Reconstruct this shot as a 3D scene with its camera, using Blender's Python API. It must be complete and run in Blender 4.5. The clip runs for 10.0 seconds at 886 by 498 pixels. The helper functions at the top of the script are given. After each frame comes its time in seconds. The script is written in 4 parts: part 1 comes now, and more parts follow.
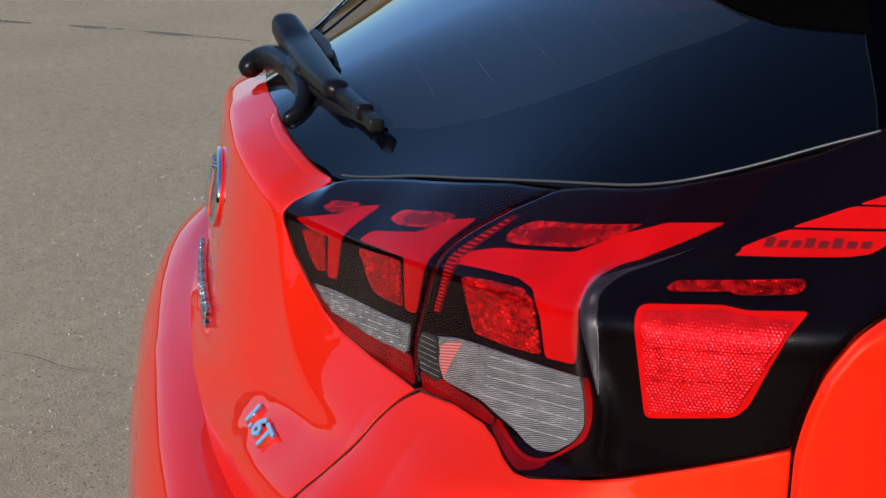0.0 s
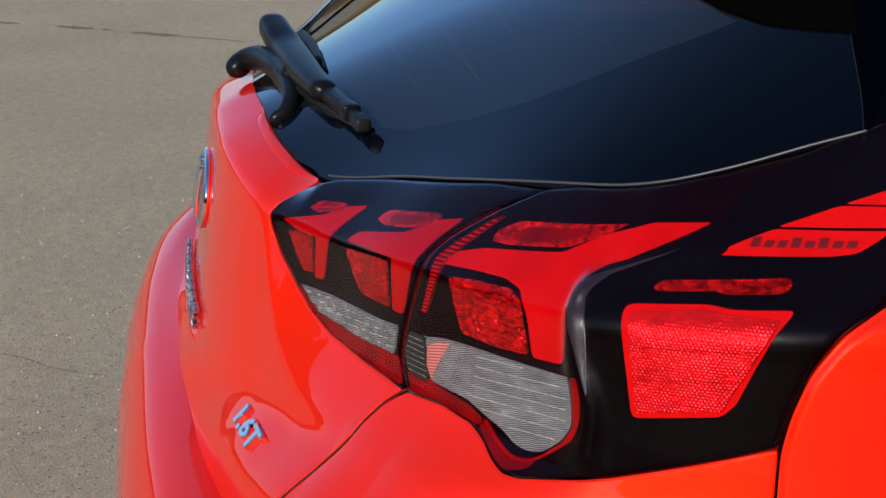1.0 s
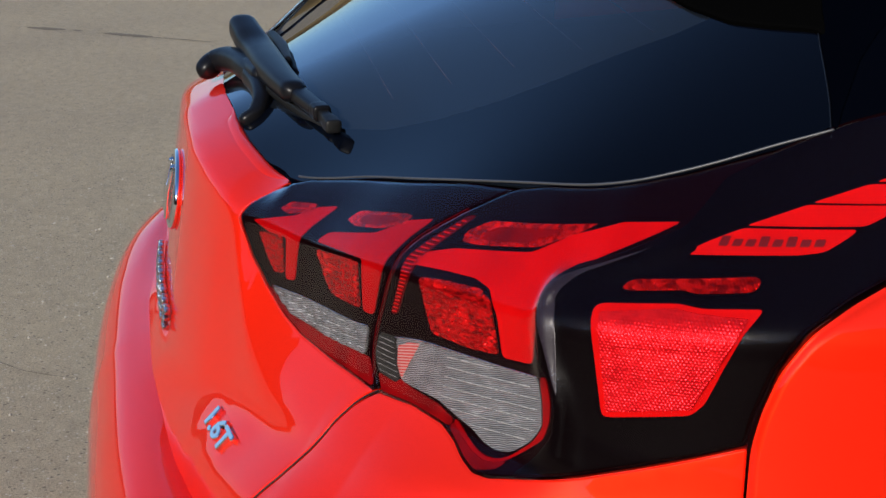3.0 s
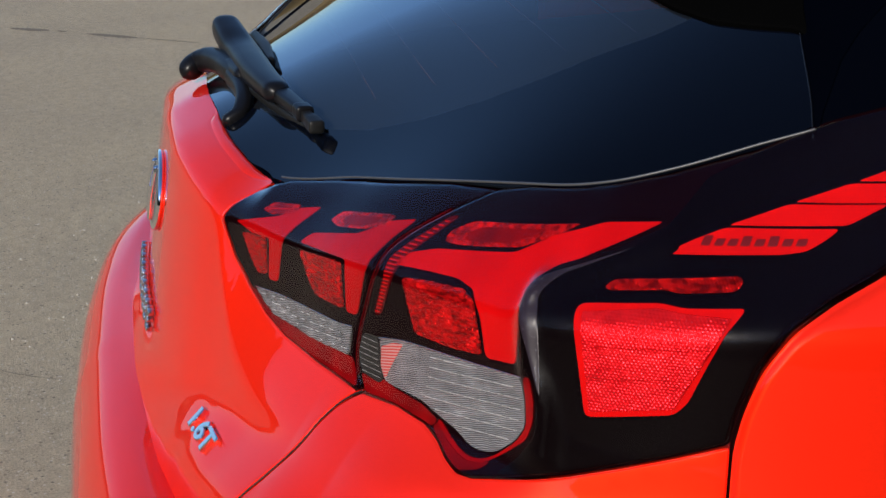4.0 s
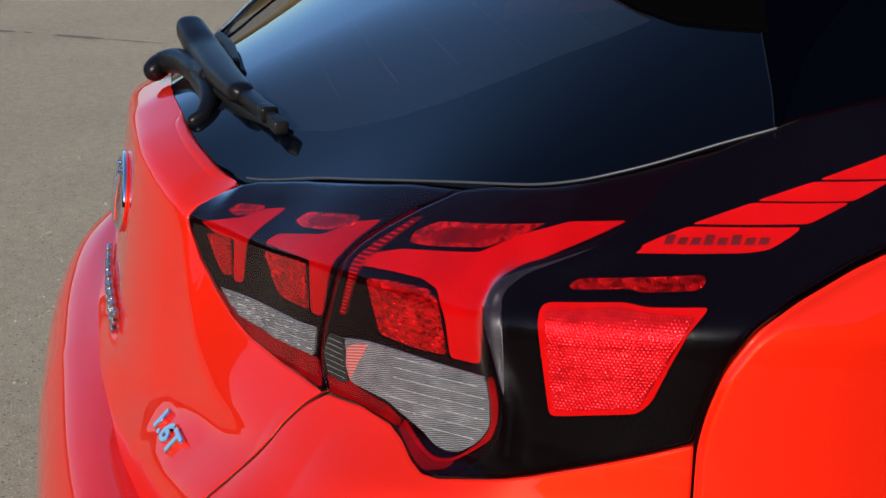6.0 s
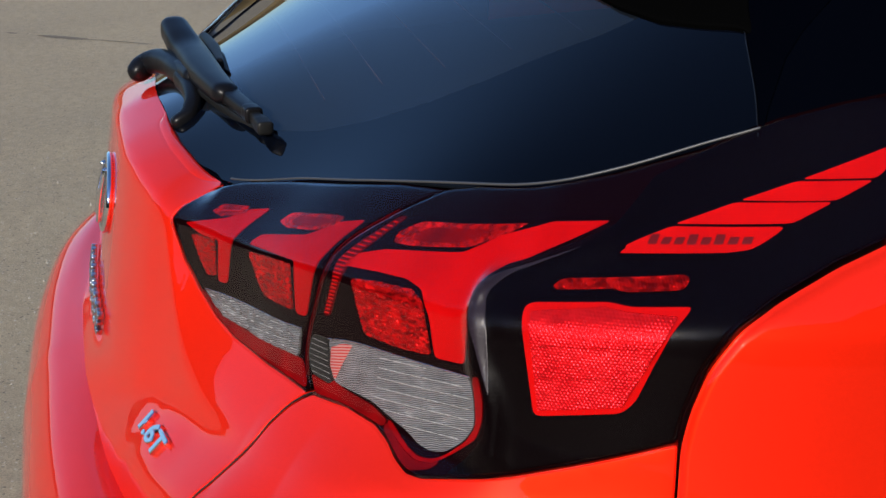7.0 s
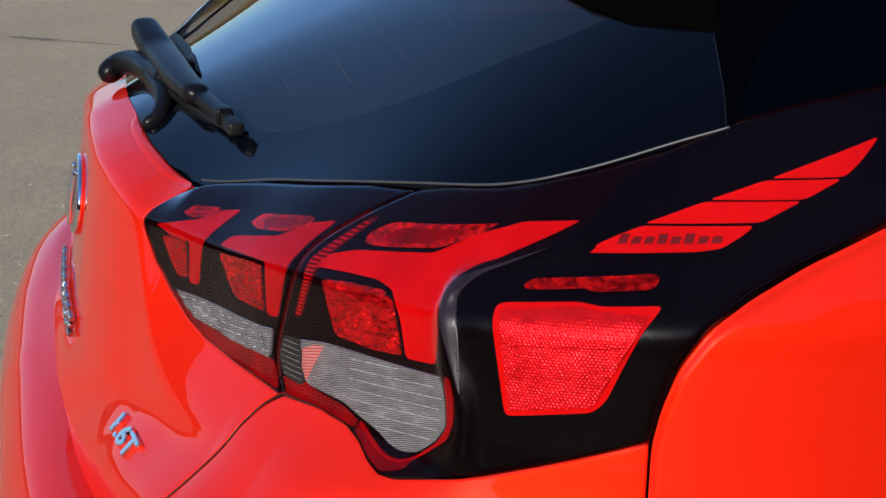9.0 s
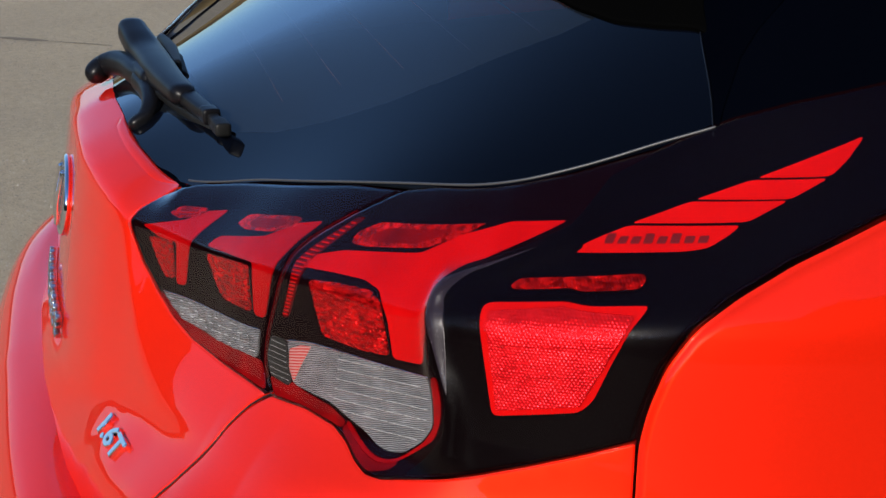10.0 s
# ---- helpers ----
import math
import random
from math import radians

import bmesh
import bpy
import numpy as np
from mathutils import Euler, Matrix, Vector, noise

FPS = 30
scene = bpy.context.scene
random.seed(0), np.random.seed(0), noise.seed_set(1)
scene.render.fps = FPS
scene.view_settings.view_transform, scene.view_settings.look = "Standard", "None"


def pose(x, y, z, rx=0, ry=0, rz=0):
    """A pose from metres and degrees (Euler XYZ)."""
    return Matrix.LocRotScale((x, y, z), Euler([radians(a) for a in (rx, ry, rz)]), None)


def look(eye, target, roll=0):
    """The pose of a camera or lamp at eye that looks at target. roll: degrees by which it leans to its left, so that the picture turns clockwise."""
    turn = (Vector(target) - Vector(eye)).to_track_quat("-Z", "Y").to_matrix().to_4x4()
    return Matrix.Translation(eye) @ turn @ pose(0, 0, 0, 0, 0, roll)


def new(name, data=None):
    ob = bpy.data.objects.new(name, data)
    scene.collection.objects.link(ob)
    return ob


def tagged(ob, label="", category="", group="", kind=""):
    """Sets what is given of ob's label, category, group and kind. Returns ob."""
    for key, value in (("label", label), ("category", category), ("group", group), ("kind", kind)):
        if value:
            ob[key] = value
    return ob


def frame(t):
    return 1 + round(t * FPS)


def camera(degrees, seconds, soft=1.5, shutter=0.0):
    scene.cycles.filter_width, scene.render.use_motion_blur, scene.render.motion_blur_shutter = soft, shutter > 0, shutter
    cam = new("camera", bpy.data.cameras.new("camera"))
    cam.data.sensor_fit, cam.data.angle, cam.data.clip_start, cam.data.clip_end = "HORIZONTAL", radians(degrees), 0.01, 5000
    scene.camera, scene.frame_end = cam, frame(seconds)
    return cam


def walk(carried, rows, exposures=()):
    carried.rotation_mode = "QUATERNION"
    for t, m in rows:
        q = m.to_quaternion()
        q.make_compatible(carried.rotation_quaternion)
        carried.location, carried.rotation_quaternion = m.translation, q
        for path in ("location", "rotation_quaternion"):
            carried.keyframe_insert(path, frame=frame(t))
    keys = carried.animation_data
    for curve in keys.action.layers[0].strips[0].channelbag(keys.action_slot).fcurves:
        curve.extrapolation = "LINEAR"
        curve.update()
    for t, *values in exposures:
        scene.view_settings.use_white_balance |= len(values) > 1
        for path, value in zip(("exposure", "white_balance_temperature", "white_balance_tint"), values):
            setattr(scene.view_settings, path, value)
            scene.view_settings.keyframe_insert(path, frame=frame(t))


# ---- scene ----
FOV = 29.98
cam = camera(FOV, 10.0, soft=1.5)
# seconds, eye, tilt from straight down, heading
PATH = [
    (0.0, 1.8082, -0.0076, 1.2401, 73.49, 81.0), (0.5, 1.8085, -0.007, 1.2402, 73.493, 80.808),
    (1.0, 1.8087, -0.0063, 1.2403, 73.496, 80.6), (1.5, 1.809, -0.0056, 1.2404, 73.498, 80.378),
    (2.0, 1.8092, -0.0049, 1.2404, 73.501, 80.145), (2.5, 1.8095, -0.0042, 1.2405, 73.502, 79.912),
    (4.0, 1.8104, -0.0017, 1.2408, 73.509, 79.135), (4.5, 1.8107, -0.0009, 1.2409, 73.512, 78.873),
    (5.0, 1.811, 0.0, 1.241, 73.512, 78.605), (5.5, 1.8113, 0.001, 1.2411, 73.507, 78.306),
    (7.0, 1.8122, 0.0034, 1.2414, 73.505, 77.537), (7.5, 1.8125, 0.0042, 1.2415, 73.504, 77.294),
    (8.0, 1.8128, 0.0049, 1.2416, 73.505, 77.062), (8.5, 1.813, 0.0056, 1.2417, 73.506, 76.852),
    (9.0, 1.8133, 0.0063, 1.2418, 73.508, 76.636), (9.5, 1.8135, 0.0069, 1.2419, 73.51, 76.428),
    (10.0, 1.8138, 0.0076, 1.2419, 73.51, 76.232)]
walk(cam, [(t, pose(x, y, z, tilt, 0, turn)) for t, x, y, z, tilt, turn in PATH])

# ---- light ----
SUN = Vector((0.69, -0.62, 0.40)).normalized()
world = bpy.data.worlds.new("daylight")
scene.world = world
world.use_nodes = True
sky = world.node_tree.nodes.new("ShaderNodeTexSky")
sky.sky_type, sky.sun_disc = "NISHITA", False
sky.sun_elevation = math.asin(SUN.z)
sky.air_density, sky.dust_density, sky.ozone_density = 0.9, 0.35, 3.0
sky.sun_rotation = math.atan2(SUN.x, SUN.y)
back = world.node_tree.nodes["Background"]
back.inputs["Strength"].default_value = 0.115
clear_sky = world.node_tree.nodes.new("ShaderNodeMixRGB")
clear_sky.blend_type = "MULTIPLY"
clear_sky.inputs[0].default_value, clear_sky.inputs[2].default_value = 1.0, (0.80, 0.95, 1.12, 1)
world.node_tree.links.new(sky.outputs[0], clear_sky.inputs[1])
world.node_tree.links.new(clear_sky.outputs[0], back.inputs["Color"])
sun = new("sun", bpy.data.lights.new("sun", "SUN"))
sun.data.energy, sun.data.angle, sun.data.color = 4.8, radians(0.55), (1.0, 0.93, 0.84)
sun.matrix_world = look(SUN * 20, (0, 0, 0))
scene.view_settings.exposure = 0.35


# ---- materials ----
def material(name, base, rough=0.4, metal=0.0, coat=0.0, spec=0.5):
    m = bpy.data.materials.new(name)
    m.use_nodes = True
    p = m.node_tree.nodes["Principled BSDF"]
    p.inputs["Base Color"].default_value = (*base, 1)
    p.inputs["Roughness"].default_value = rough
    p.inputs["Metallic"].default_value = metal
    p.inputs["Coat Weight"].default_value = coat
    p.inputs["Coat Roughness"].default_value = 0.02
    p.inputs["Coat IOR"].default_value = 1.4
    p.inputs["Specular IOR Level"].default_value = spec
    return m


def node(m, kind, **values):
    n = m.node_tree.nodes.new("ShaderNode" + kind)
    for key, value in values.items():
        n.inputs[key].default_value = value
    return n


def link(m, a, b):
    m.node_tree.links.new(a, b)


def multiply(m):
    n = node(m, "MixRGB", Fac=1.0)
    n.blend_type = "MULTIPLY"
    return n


def bsdf(m):
    return m.node_tree.nodes["Principled BSDF"]


def coords(m, kind="Object", scale=(1, 1, 1), turn=(0, 0, 0)):
    c, mp = node(m, "TexCoord"), node(m, "Mapping")
    mp.inputs["Scale"].default_value, mp.inputs["Rotation"].default_value = scale, turn
    link(m, c.outputs[kind], mp.inputs[0])
    return mp.outputs[0]


def ramp(m, value, stops):
    r = node(m, "ValToRGB")
    while len(r.color_ramp.elements) < len(stops):
        r.color_ramp.elements.new(0.5)
    for e, (at, col) in zip(r.color_ramp.elements, stops):
        e.position, e.color = at, (*col, 1)
    link(m, value, r.inputs[0])
    return r.outputs[0]


def bump(m, height, strength, distance, target="Normal"):
    b = node(m, "Bump", Strength=strength, Distance=distance)
    link(m, height, b.inputs["Height"])
    link(m, b.outputs[0], bsdf(m).inputs[target])
    return b


def noise_tex(m, vec, scale, detail=3.0, rough=0.5):
    n = node(m, "TexNoise", Scale=scale, Detail=detail, Roughness=rough)
    link(m, vec, n.inputs["Vector"])
    return n


def make_paint():
    m = material("red_paint", (0.80, 0.012, 0.003), 0.46, 0.45, 1.0, 0.0)
    bsdf(m).inputs["Coat IOR"].default_value = 1.34
    v = coords(m)
    n = noise_tex(m, v, 2600, 1.0)
    col = ramp(m, n.outputs[0], [(0.3, (0.66, 0.012, 0.003)), (0.7, (0.86, 0.019, 0.004))])
    link(m, col, bsdf(m).inputs["Base Color"])
    bump(m, n.outputs[0], 0.05, 0.0003)
    w = noise_tex(m, v, 9, 2.0)
    bump(m, w.outputs[0], 0.012, 0.004, "Coat Normal")
    return m


def make_black(name="black_gloss", coat=0.0, coat_ior=1.4, sheen=0.04, base=(0.0016, 0.0005, 0.0008)):
    """Black gloss with a faint sparkle of flakes under a hard clear coat."""
    m = material(name, base, 0.27, 0.0, coat, 0.3)
    bsdf(m).inputs["Coat IOR"].default_value = coat_ior
    v = coords(m)
    f = node(m, "TexVoronoi", Scale=620.0)
    link(m, v, f.inputs["Vector"])
    flake = ramp(m, f.outputs["Distance"], [(0.06, (min(1, sheen * 14),) * 3), (0.13, (sheen,) * 3)])
    link(m, flake, bsdf(m).inputs["Specular IOR Level"])
    n = noise_tex(m, v, 900, 2.0)
    bump(m, n.outputs[0], 0.08, 0.0006)
    return m


def make_asphalt():
    m = material("asphalt", (0.2, 0.18, 0.16), 0.9, 0, 0, 0.2)
    v = coords(m)
    fine, mid, wide = noise_tex(m, v, 190, 5.0, 0.75), noise_tex(m, v, 26, 4.0, 0.6), noise_tex(m, v, 1.3, 3.0)
    base = ramp(m, fine.outputs[0], [(0.28, (0.208, 0.170, 0.113)), (0.5, (0.364, 0.304, 0.209)), (0.74, (0.541, 0.465, 0.331))])
    for tex, lo, hi in ((wide, (0.86, 0.86, 0.87), (1.0, 0.995, 0.98)), (mid, (0.82, 0.82, 0.82), (1.05, 1.05, 1.05))):
        x = multiply(m)
        link(m, base, x.inputs[1])
        link(m, ramp(m, tex.outputs[0], [(0.3, lo), (0.7, hi)]), x.inputs[2])
        base = x.outputs[0]
    for scale, col in ((62, (0.44, 0.40, 0.33)), (47, (0.13, 0.11, 0.085)), (140, (0.15, 0.125, 0.095))):
        spot, pick = node(m, "TexVoronoi", Scale=float(scale)), node(m, "MixRGB")
        link(m, v, spot.inputs["Vector"])
        link(m, ramp(m, spot.outputs["Distance"], [(0.10, (1, 1, 1)), (0.20, (0, 0, 0))]), pick.inputs[0])
        link(m, base, pick.inputs[1])
        pick.inputs[2].default_value = (*col, 1)
        base = pick.outputs[0]
    link(m, base, bsdf(m).inputs["Base Color"])
    bump(m, fine.outputs[0], 0.8, 0.004)
    return m


def gloss_over(m, under, gain, power, top):
    """A clear mirror gloss over the shader under, growing with the slant."""
    gl, fr, mx = node(m, "BsdfGlossy", Roughness=0.0), node(m, "Fresnel", IOR=1.45), node(m, "MixShader")
    gl.inputs[0].default_value = (1, 1, 1, 1)
    share = fr.outputs[0]
    for operation, value in (("POWER", power), ("MULTIPLY", gain), ("MINIMUM", top)):
        step = node(m, "Math")
        step.operation = operation
        step.inputs[1].default_value = value
        link(m, share, step.inputs[0])
        share = step.outputs[0]
    link(m, share, mx.inputs[0]); link(m, under, mx.inputs[1]); link(m, gl.outputs[0], mx.inputs[2])
    link(m, mx.outputs[0], m.node_tree.nodes["Material Output"].inputs[0])


def bare(name):
    m = bpy.data.materials.new(name)
    m.use_nodes = True
    m.node_tree.nodes.remove(m.node_tree.nodes["Principled BSDF"])
    return m


def make_glass(name, tint, back=None, dust=0.0):
    """Window glass: clear tint with a thin film of dust, or printed black, behind a mirror gloss."""
    m = bare(name)
    under = node(m, "BsdfDiffuse" if back else "BsdfTransparent")
    under.inputs[0].default_value = (*(back or tint), 1)
    result = under.outputs[0]
    if dust:
        film, mx = node(m, "BsdfDiffuse"), node(m, "MixShader", Fac=dust)
        n = noise_tex(m, coords(m, "Object"), 7, 4.0)
        link(m, ramp(m, n.outputs[0], [(0.3, (0.15, 0.21, 0.32)), (0.7, (0.20, 0.26, 0.36))]), film.inputs[0])
        link(m, under.outputs[0], mx.inputs[1]); link(m, film.outputs[0], mx.inputs[2])
        result = mx.outputs[0]
    gloss_over(m, result, 25.0, 2.8, 0.5)
    return m


def make_cover():
    """Clear moulded plastic over the lamps."""
    m = bare("clear_cover")
    clear = node(m, "BsdfTransparent")
    clear.inputs[0].default_value = (0.97, 0.96, 0.96, 1)
    gloss_over(m, clear.outputs[0], 8.0, 2.0, 0.5)
    return m


ROOF_BLACK = make_black("roof_black", 1.0)
PAINT, BLACK, HOUSING, ASPHALT, GLASS = make_paint(), make_black(), material("lamp_black", (0.0036, 0.0006, 0.0010), 0.6, 0, 0, 0.0), make_asphalt(), make_glass("tinted_glass", (0.23, 0.35, 0.52), dust=0.03)
COVER = make_cover()
FRIT = make_glass("frit_black_glass", None, (0.0012, 0.0018, 0.004))
CHROME = material("chrome", (0.82, 0.84, 0.87), 0.06, 1.0)
PLASTIC = material("black_plastic", (0.004, 0.004, 0.005), 0.36, 0, 0, 0.18)
SATIN = material("satin_chrome", (0.42, 0.43, 0.46), 0.2, 1.0)
RUBBER = material("rubber", (0.005, 0.005, 0.005), 0.5, 0, 0, 0.25)
TRIM = material("grey_trim", (0.05, 0.05, 0.052), 0.45, 0.2)
CABIN = material("cabin_cloth", (0.03, 0.031, 0.034), 0.9, 0, 0, 0.1)
SHUT = material("shut_line_dark", (0.045, 0.003, 0.003), 0.8)


def make_red(name, lo, hi, optic=0.0, spread=1.0):
    """Red lamp plastic under the cover: plain, or (optic) a silvered optic that throws the light back, its sparkle
    painted in as cells.
    """
    m = material(name, hi, 0.45, 0.0, 0.0, 0.0)
    n = noise_tex(m, coords(m, "UV"), 60 if optic else 30, 3.0 if optic else 2.0)
    col = ramp(m, n.outputs[0], [(0.3, lo), (0.7, hi)])
    if optic:
        v = node(m, "TexVoronoi", Scale=300.0)
        link(m, coords(m, "UV", (0.8, 1.9, 1)), v.inputs["Vector"])
        x = multiply(m)
        link(m, col, x.inputs[1])
        link(m, ramp(m, v.outputs["Color"], [(0.25, (1 - 0.62 * spread,) * 3), (0.55, (1 - 0.1 * spread,) * 3), (0.8, (1 + 0.5 * spread,) * 3)]), x.inputs[2])
        col = x.outputs[0]
        bsdf(m).inputs["Roughness"].default_value, bsdf(m).inputs["Metallic"].default_value = 0.2, optic
    link(m, col, bsdf(m).inputs["Base Color"])
    return m


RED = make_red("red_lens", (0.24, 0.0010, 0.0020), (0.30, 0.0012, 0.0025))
# the lens red again, with brighter daylight put into its colour
RED_LIT = make_red("lit_red_lens", (0.34, 0.0014, 0.002), (0.42, 0.002, 0.0025))
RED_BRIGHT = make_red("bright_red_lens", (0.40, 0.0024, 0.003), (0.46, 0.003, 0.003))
RED_LED = make_red("red_led_optic", (0.34, 0.003, 0.004), (0.74, 0.009, 0.009), 0.65)
RED_DIM = make_red("dim_red_led_optic", (0.30, 0.002, 0.003), (0.42, 0.004, 0.004), 0.45)
RED_DOT = make_red("red_dotted_optic", (0.24, 0.002, 0.002), (0.40, 0.005, 0.005), 0.5)
RED_CELL = make_red("red_reflex", (0.42, 0.005, 0.008), (0.56, 0.009, 0.013), 0.4, 0.25)
RED_DARK = make_red("dark_red_base", (0.05, 0.001, 0.002), (0.08, 0.001, 0.002))
RED_EDGE = make_red("edge_red_lens", (0.13, 0.001, 0.002), (0.24, 0.001, 0.002))
RED_SKIRT = make_red("dark_red_lens", (0.09, 0.001, 0.002), (0.19, 0.002, 0.003))
RED_SHADE = make_red("shaded_dark_red", (0.07, 0.001, 0.002), (0.15, 0.001, 0.002))
WORD = material("dark_red_print", (0.09, 0.002, 0.003), 0.5, 0, 0.6, 0.1)


def make_insert():
    """Red and pale stripes where a red bulb shows through the flutes."""
    m = material("striped_red_insert", (0.5, 0.05, 0.05), 0.3, 0.0, 1.0, 0.2)
    w = node(m, "TexWave", Scale=140.0, Distortion=1.0)
    w.bands_direction = "Y"
    link(m, coords(m, "UV", (1, 1, 1), (0, 0, radians(-15))), w.inputs["Vector"])
    link(m, ramp(m, w.outputs["Fac"], [(0.35, (0.34, 0.015, 0.015)), (0.7, (0.34, 0.20, 0.19))]), bsdf(m).inputs["Base Color"])
    return m


INSERT = make_insert()


def make_clear():
    """Fluted lens over a silvered bowl: fine wavy flutes, the bowl's glints and dim patches painted into the colour."""
    m = material("clear_fluted_lens", (0.2, 0.2, 0.2), 0.24, 0.5, 0.0, 0.4)
    w = node(m, "TexWave", Scale=235.0, Distortion=8.0, Detail=2.0)
    w.bands_direction = "Y"
    w.inputs["Detail Scale"].default_value = 0.35
    link(m, coords(m, "UV", (1, 1, 1), (0, 0, radians(-15))), w.inputs["Vector"])
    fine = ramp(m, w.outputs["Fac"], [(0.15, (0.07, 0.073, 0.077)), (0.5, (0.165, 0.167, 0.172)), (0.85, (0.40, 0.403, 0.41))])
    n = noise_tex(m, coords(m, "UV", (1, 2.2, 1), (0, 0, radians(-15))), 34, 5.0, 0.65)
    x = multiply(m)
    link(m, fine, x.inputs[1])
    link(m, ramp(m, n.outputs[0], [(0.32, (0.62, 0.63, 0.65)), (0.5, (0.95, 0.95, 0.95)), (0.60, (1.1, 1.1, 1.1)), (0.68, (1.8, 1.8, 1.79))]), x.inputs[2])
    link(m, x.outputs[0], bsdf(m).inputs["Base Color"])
    bump(m, w.outputs["Fac"], 0.5, 0.0012)
    return m


CLEAR = make_clear()
# body red darkened: the shade inside the lip is put into its colour
SHADED_PAINT = material("shaded_red_paint", (0.35, 0.006, 0.003), 0.55, 0, 0, 0.15)
CLEAR_DARK = material("smoked_clear_lens", (0.012, 0.011, 0.011), 0.3, 0.1, 0.0, 0.3)
RIB = material("lens_rib", (0.5, 0.5, 0.5), 0.3, 0.2)
bead = noise_tex(RIB, coords(RIB), 1300, 1.0)
link(RIB, ramp(RIB, bead.outputs[0], [(0.42, (0.10, 0.10, 0.10)), (0.60, (0.60, 0.60, 0.60))]), bsdf(RIB).inputs["Base Color"])
GRASS = material("dry_grass", (0.035, 0.04, 0.018), 0.95, 0, 0, 0.1)
tuft = noise_tex(GRASS, coords(GRASS), 5, 4.0)
link(GRASS, ramp(GRASS, tuft.outputs[0], [(0.35, (0.022, 0.026, 0.012)), (0.65, (0.05, 0.052, 0.024))]), bsdf(GRASS).inputs["Base Color"])
LEAF = material("far_foliage", (0.035, 0.045, 0.02), 0.9)
AUTUMN = material("far_dry_foliage", (0.15, 0.11, 0.05), 0.9)
PILLAR = material("pillar_black", (0.0005, 0.0008, 0.0020), 0.3, 0, 0.0, 0.0)
bsdf(PILLAR).inputs["Coat IOR"].default_value = 1.15
FINISH = material("matt_black_fin", (0.0012, 0.0012, 0.0012), 0.8, 0, 0, 0.0)
# greyer than the panel to paint in the rim's sheen; the specks are dust
RIM_SHEEN = material("rim_sheen_black", (0.02, 0.016, 0.022), 0.34, 0, 0, 0.15)
dust_speck = node(RIM_SHEEN, "TexVoronoi", Scale=480.0)
link(RIM_SHEEN, coords(RIM_SHEEN), dust_speck.inputs["Vector"])
link(RIM_SHEEN, ramp(RIM_SHEEN, dust_speck.outputs["Distance"], [(0.07, (0.34, 0.31, 0.34)), (0.13, (0.016, 0.011, 0.017))]), bsdf(RIM_SHEEN).inputs["Base Color"])
TAR = material("tar_fill", (0.14, 0.115, 0.082), 0.9)
STONE = material("small_stone", (0.30, 0.275, 0.235), 0.9)
TYRE = material("tyre_rubber", (0.015, 0.015, 0.015), 0.8)
RIM = material("alloy_rim", (0.3, 0.3, 0.31), 0.35, 0.9)


# ---- mesh helpers ----
def mesh_part(name, verts, faces, mat, parent=None, label="", normals=None, uv=None, smooth=True):
    me = bpy.data.meshes.new(name)
    me.from_pydata([tuple(map(float, v)) for v in verts], [], [tuple(map(int, f)) for f in faces])
    me.materials.append(mat)
    if smooth:
        me.polygons.foreach_set("use_smooth", [True] * len(me.polygons))
    if uv is not None:
        layer = me.uv_layers.new(name="uv")
        loops = np.empty(len(me.loops), int)
        me.loops.foreach_get("vertex_index", loops)
        layer.data.foreach_set("uv", np.asarray(uv, np.float32)[loops].ravel())
    me.update()
    if normals is not None:
        me.normals_split_custom_set_from_vertices([tuple(map(float, n)) for n in normals])
    ob = new(name, me)
    ob.parent = parent
    if label:
        tagged(ob, label)
    return ob


def part(name, bm, mat, parent=None, label="", smooth=True):
    me = bpy.data.meshes.new(name)
    bm.to_mesh(me)
    bm.free()
    me.materials.append(mat)
    if smooth:
        me.polygons.foreach_set("use_smooth", [True] * len(me.polygons))
    ob = new(name, me)
    ob.parent = parent
    if label:
        tagged(ob, label)
    return ob


def spline(keys, n):
    """Smooth curve through keys, resampled evenly by length: lengths, places."""
    k = np.array(keys, float)
    k = np.vstack([2 * k[0] - k[1], k, 2 * k[-1] - k[-2]])
    out = []
    for a, b, c, d in zip(k, k[1:], k[2:], k[3:]):
        t1 = np.linalg.norm(b - a) ** .5
        t2 = t1 + np.linalg.norm(c - b) ** .5
        t3 = t2 + np.linalg.norm(d - c) ** .5
        t = np.linspace(t1, t2, 60, endpoint=False)[:, None]
        a1, a2, a3 = (t1 - t) / t1 * a + t / t1 * b, (t2 - t) / (t2 - t1) * b + (t - t1) / (t2 - t1) * c, (t3 - t) / (t3 - t2) * c + (t - t2) / (t3 - t2) * d
        b1, b2 = (t2 - t) / t2 * a1 + t / t2 * a2, (t3 - t) / (t3 - t1) * a2 + (t - t1) / (t3 - t1) * a3
        out.append((t2 - t) / (t2 - t1) * b1 + (t - t1) / (t2 - t1) * b2)
    out = np.vstack(out + [k[-2:-1]])
    length = np.r_[0, np.cumsum(np.linalg.norm(np.diff(out, axis=0), axis=1))]
    s = np.linspace(0, length[-1], n)
    return s, np.stack([np.interp(s, length, out[:, i]) for i in range(out.shape[1])], 1)


# ---- the body's skin: s runs from the middle of the tail round the corner and forward, z is height ----
PLAN = [(0, .036), (.15, .04), (.25, .0545), (.32, .0755), (.38, .101), (.46, .132), (.56, .168), (.66, .212), (.735, .2515), (.763, .268),
        (.782, .290), (.83, .36), (.862, .44), (.885, .56), (.897, .75), (.90, 1.0), (.90, 1.6), (.895, 2.6), (.885, 3.3), (.84, 3.85), (.70, 4.12), (.40, 4.24), (0, 4.27)]
